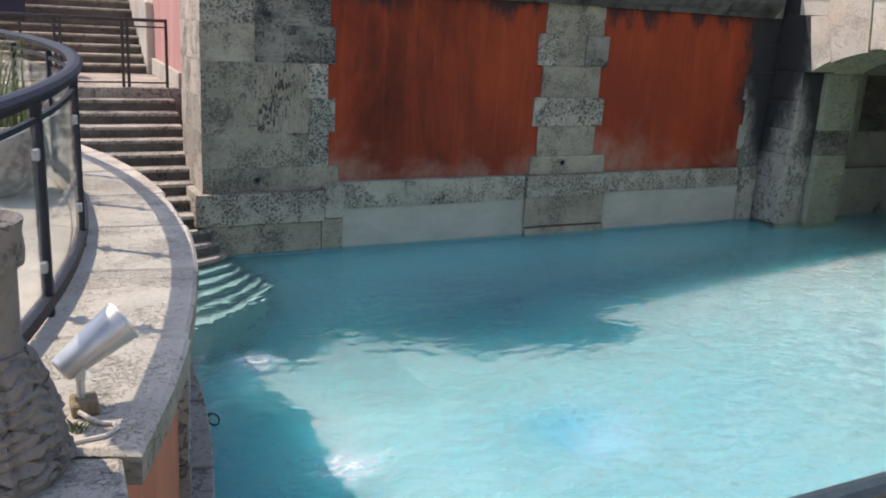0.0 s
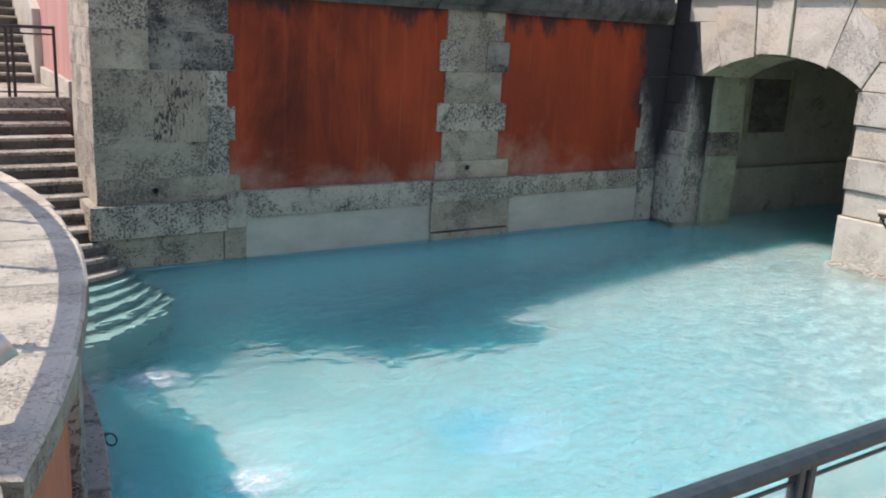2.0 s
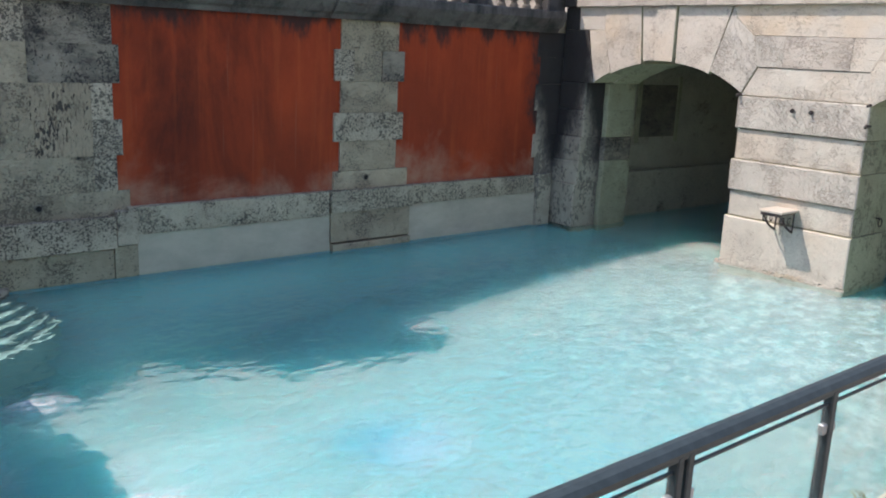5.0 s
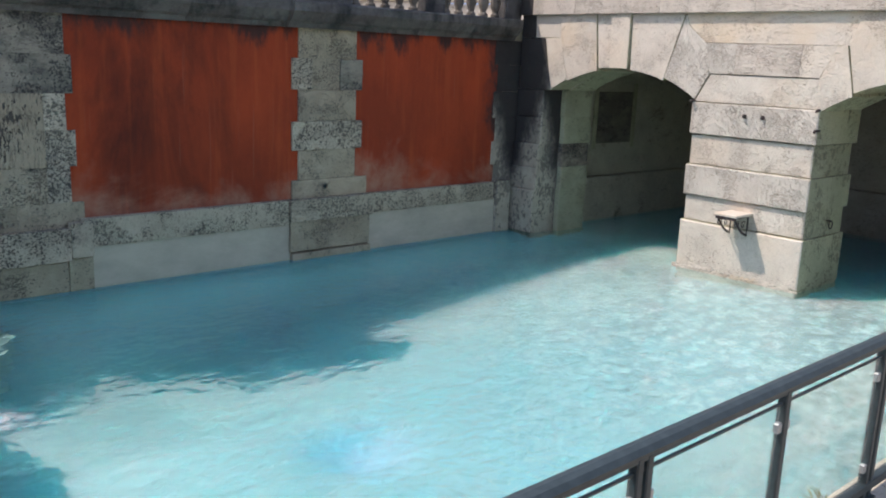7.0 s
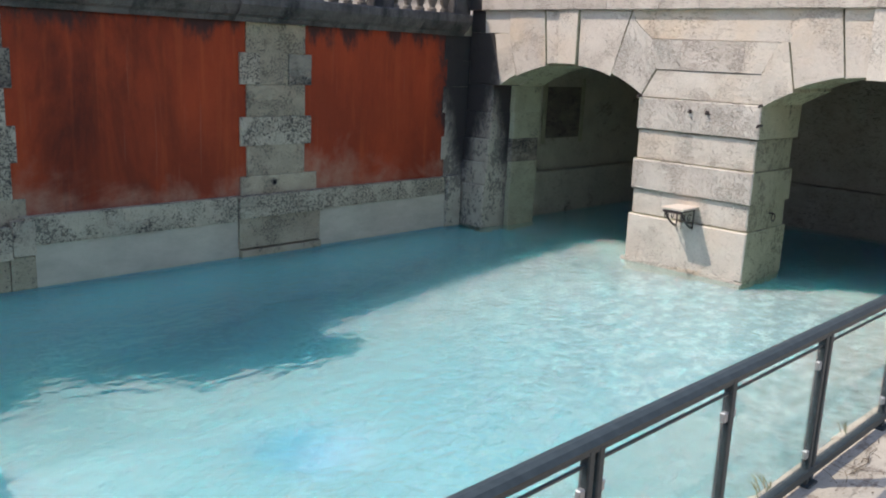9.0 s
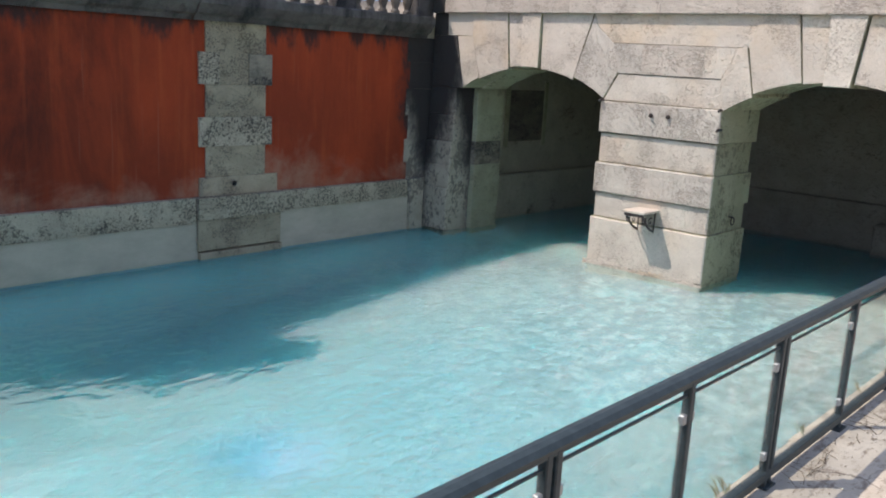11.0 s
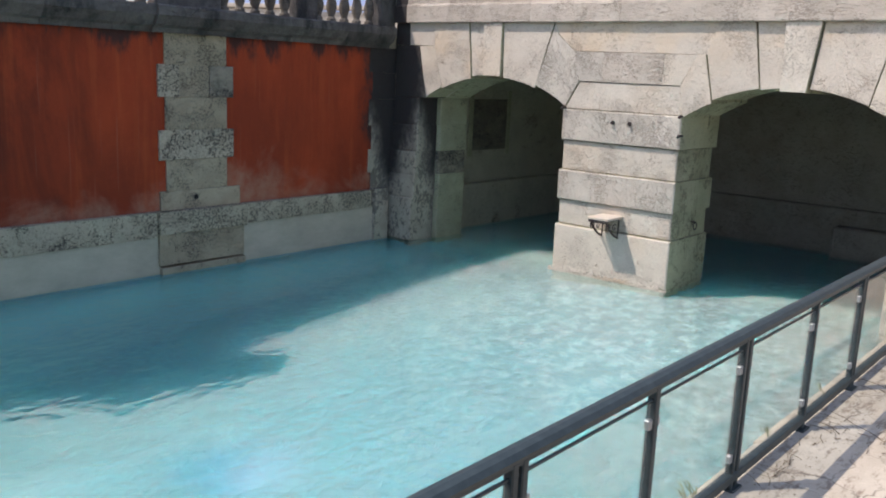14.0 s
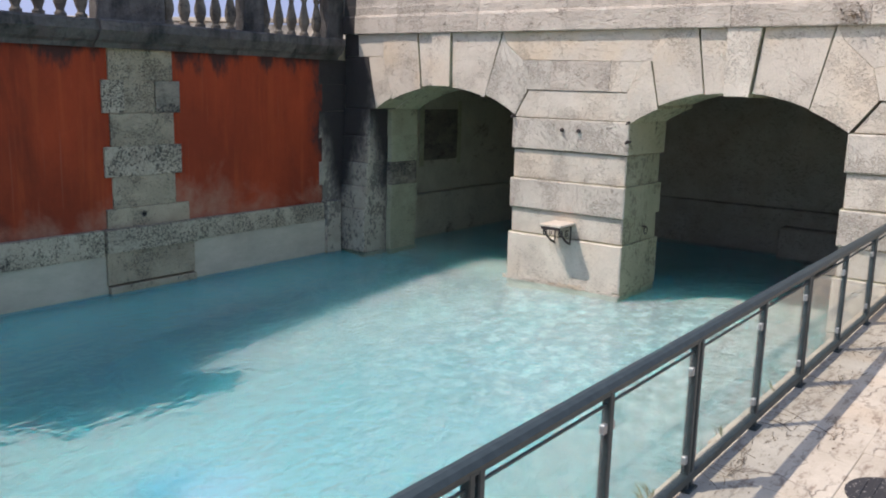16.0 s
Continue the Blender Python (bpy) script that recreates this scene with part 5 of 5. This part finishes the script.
# manhole, twigs and weeds
mh = empty("manhole_cover", "dark cast iron manhole cover in the pavement", "manhole")
part("frame", lathe([(0.30, 0.0), (0.30, 0.012), (0.26, 0.012)], 32, centre=(6.03, 0.69, 0.784)), M_MANHOLE, mh)
for i in range(-3, 4):
    w = math.sqrt(0.26 ** 2 - (i * 0.07) ** 2)
    part("rib", box(6.03 - w, 6.03 + w, 0.69 + i * 0.07 - 0.015, 0.69 + i * 0.07 + 0.015, 0.794, 0.803, 0.003), M_MANHOLE, mh)

# leaves and twigs blown against the railing, weeds at the kerb
r3 = random.Random(21)
for cx, cy in ((5.75, 1.62), (6.7, 1.55), (6.9, 1.28), (8.1, 1.52), (9.4, 1.5)):
    bm = bmesh.new()
    for _ in range(16):
        t, l = r3.uniform(-0.4, 0.4) + (0.0 if r3.random() < 0.7 else 1.2), r3.uniform(0.06, 0.3)
        p = Vector((cx + r3.gauss(0, 0.16), cy + r3.gauss(0, 0.05), 0.799))
        d = Vector((math.cos(t), math.sin(t), 0)) * l
        tube([p, p + d * 0.5 + Vector((0, r3.uniform(-0.02, 0.02), 0.004)), p + d], r3.uniform(0.0012, 0.0035), 5, bm, 0.5)
    for _ in range(26):
        p = Vector((cx + r3.gauss(0, 0.25), cy + r3.gauss(0, 0.08), 0.797))
        t, s = r3.uniform(0, 6.28), r3.uniform(0.006, 0.016)
        u, v = Vector((math.cos(t), math.sin(t), 0.15)) * s, Vector((-math.sin(t), math.cos(t), 0.1)) * s * 0.5
        bm.faces.new([bm.verts.new(p + w) for w in (u, v, -u, -v)])
    tagged(link("twigs", bm, M_TWIG), "dry brown twigs and leaves on the pavement", "twigs", kind="stuff")
for cx, n in ((5.02, 16), (6.3, 6), (7.6, 6)):
    bm = bmesh.new()
    for _ in range(n):
        p = Vector((cx + r3.gauss(0, 0.05), 1.89 + r3.uniform(-0.02, 0.04), 0.78))
        e = p + Vector((r3.uniform(-0.09, 0.09), r3.uniform(0.0, 0.12), r3.uniform(0.04, 0.13)))
        s = Vector((r3.uniform(-1, 1), r3.uniform(-1, 1), 0)).normalized() * 0.005
        q = (p + e) / 2 + Vector((0, 0, 0.02))
        a_, b_, c_, d_, e_ = (bm.verts.new(w) for w in (p + s, p - s, q - s, q + s, e))
        bm.faces.new((a_, b_, c_, d_))
        bm.faces.new((d_, c_, e_))
    tagged(link("weed", bm, M_GRASS), "small green weed growing from the kerb", "weed", "weeds at the kerb", kind="stuff")

# dry weed rooted in the cornice
bm = bmesh.new()
for _ in range(60):
    p = Vector((12.60 + r3.uniform(-0.04, 0.05), 2.7 + r3.gauss(0, 0.07), 4.26 + r3.gauss(0, 0.06)))
    e = p + Vector((r3.uniform(-0.16, -0.02), r3.uniform(-0.10, 0.10), r3.uniform(-0.09, 0.07)))
    w = Vector((0, r3.uniform(-1, 1), r3.uniform(-1, 1))).normalized() * 0.008
    q = (p + e) / 2 + Vector((0, 0, 0.015))
    a_, b_, c_, d_, e_ = (bm.verts.new(v) for v in (p + w, p - w, q - w, q + w, e))
    bm.faces.new((a_, b_, c_, d_))
    bm.faces.new((d_, c_, e_))
tagged(link("weed", bm, M_TWIG), "dry brown weed rooted in the sunlit cornice", "weed", kind="stuff")

# small weeds between the ledge and the wooden block
for cx, cy in ((0.12, 3.19), (0.17, 3.12), (0.03, 3.13)):
    bm = bmesh.new()
    for _ in range(22):
        p = Vector((cx + r3.gauss(0, 0.018), cy + r3.gauss(0, 0.018), ZT - 0.004))
        e = p + Vector((r3.uniform(-0.04, 0.04), r3.uniform(-0.04, 0.04), r3.uniform(0.015, 0.055)))
        w = Vector((r3.uniform(-1, 1), r3.uniform(-1, 1), 0)).normalized() * 0.004
        q = (p + e) / 2 + Vector((0, 0, 0.01))
        a_, b_, c_, d_, e_ = (bm.verts.new(v) for v in (p + w, p - w, q - w, q + w, e))
        bm.faces.new((a_, b_, c_, d_))
        bm.faces.new((d_, c_, e_))
    tagged(link("weed", bm, M_GRASS), "tiny green weed growing beside the wooden block", "weed", "weeds on the ledge", kind="stuff")

# churned water over the two inlets
for cx, cy, rx, ry in ((1.97, 7.70, 0.72, 0.60), (2.13, 5.52, 0.80, 0.62)):
    bm = bmesh.new()
    n_r, n_a = 14, 40
    rings = [[bm.verts.new((0.9 * i / n_r * math.cos(t), 0.9 * i / n_r * math.sin(t), 0.03 * (1 - i / n_r) * (1 + noise.noise((5 * math.cos(t) * i / n_r, 5 * math.sin(t) * i / n_r, cx))))) for t in [2 * math.pi * k / n_a for k in range(n_a)]] for i in range(1, n_r + 1)]
    mid = bm.verts.new((0, 0, 0.03))
    for k in range(n_a):
        bm.faces.new((mid, rings[0][k], rings[0][(k + 1) % n_a]))
    for p, q in zip(rings, rings[1:]):
        for k in range(n_a):
            bm.faces.new((p[k], q[k], q[(k + 1) % n_a], p[(k + 1) % n_a]))
    foam = link("foam", bm, M_FOAM, smooth=True)
    foam.location, foam.scale = (cx, cy, 0.006), (rx, ry, 1.0)
    tagged(foam, "white bubbling foam on the water above an inlet", "foam", kind="stuff")

# slabs of the lower walk, the nearest pieces
y = 1.795
row = 0
while y > -2.0:
    h = (0.78, 0.62, 0.55, 0.6)[row % 4]
    x = 1.22 + 0.37 * (row % 3)
    while x < 12.5:
        w = r3.uniform(0.7, 1.5)
        x1 = min(x + w, 12.58)
        bm = prism([(x + 0.002, y - h + 0.002), (x1 - 0.002, y - h + 0.002), (x1 - 0.002, y - 0.002), (x + 0.002, y - 0.002)], 0.70, 0.79 + r3.uniform(-0.002, 0.002), lambda u, v, d: (u, v, d), 0.005, jit=0.005, rng=r3)
        part("slab", bm, M_PAVE, pave)
        x = x1
    y -= h
    row += 1

# unseen vase on the pedestal over the corner pier, added to cast the tongue of shadow
vase = empty("unseen_vase", "unseen dark stone vase added on the balustrade pedestal, shaped to cast the shadow's tongue", "vase")
part("plinth", box(2.30, 3.36, 11.72, 12.26, 5.10, 5.32, 0.03), M_CORN, vase)
part("body", lathe([(0.46, 0.32), (0.48, 0.40), (0.28, 0.48), (0.24, 0.56), (0.42, 0.72), (0.52, 0.95), (0.53, 1.15), (0.45, 1.35), (0.33, 1.55), (0.30, 1.72), (0.40, 1.86), (0.42, 1.98), (0.32, 1.98)], 28, centre=(2.74, 11.99, 4.98)), M_CORN, vase, smooth=True)

# navy awning beside the upper flight
awning = empty("awning", "dark navy canvas awning on a thin post", "awning")
part("canvas", prism([(16.6, 3.02), (17.4, 2.92), (17.4, 3.75), (16.6, 3.95)], -3.2, 0.40, lambda u, v, d: (d, u, v), 0.01), M_NAVY, awning)
part("post", tube([(0.30, 17.0, 2.03), (0.30, 17.0, 3.0)], 0.022, 8), M_IRON, awning)
part("post", tube([(-3.0, 17.0, 1.4), (-3.0, 17.0, 3.0)], 0.022, 8), M_IRON, awning)
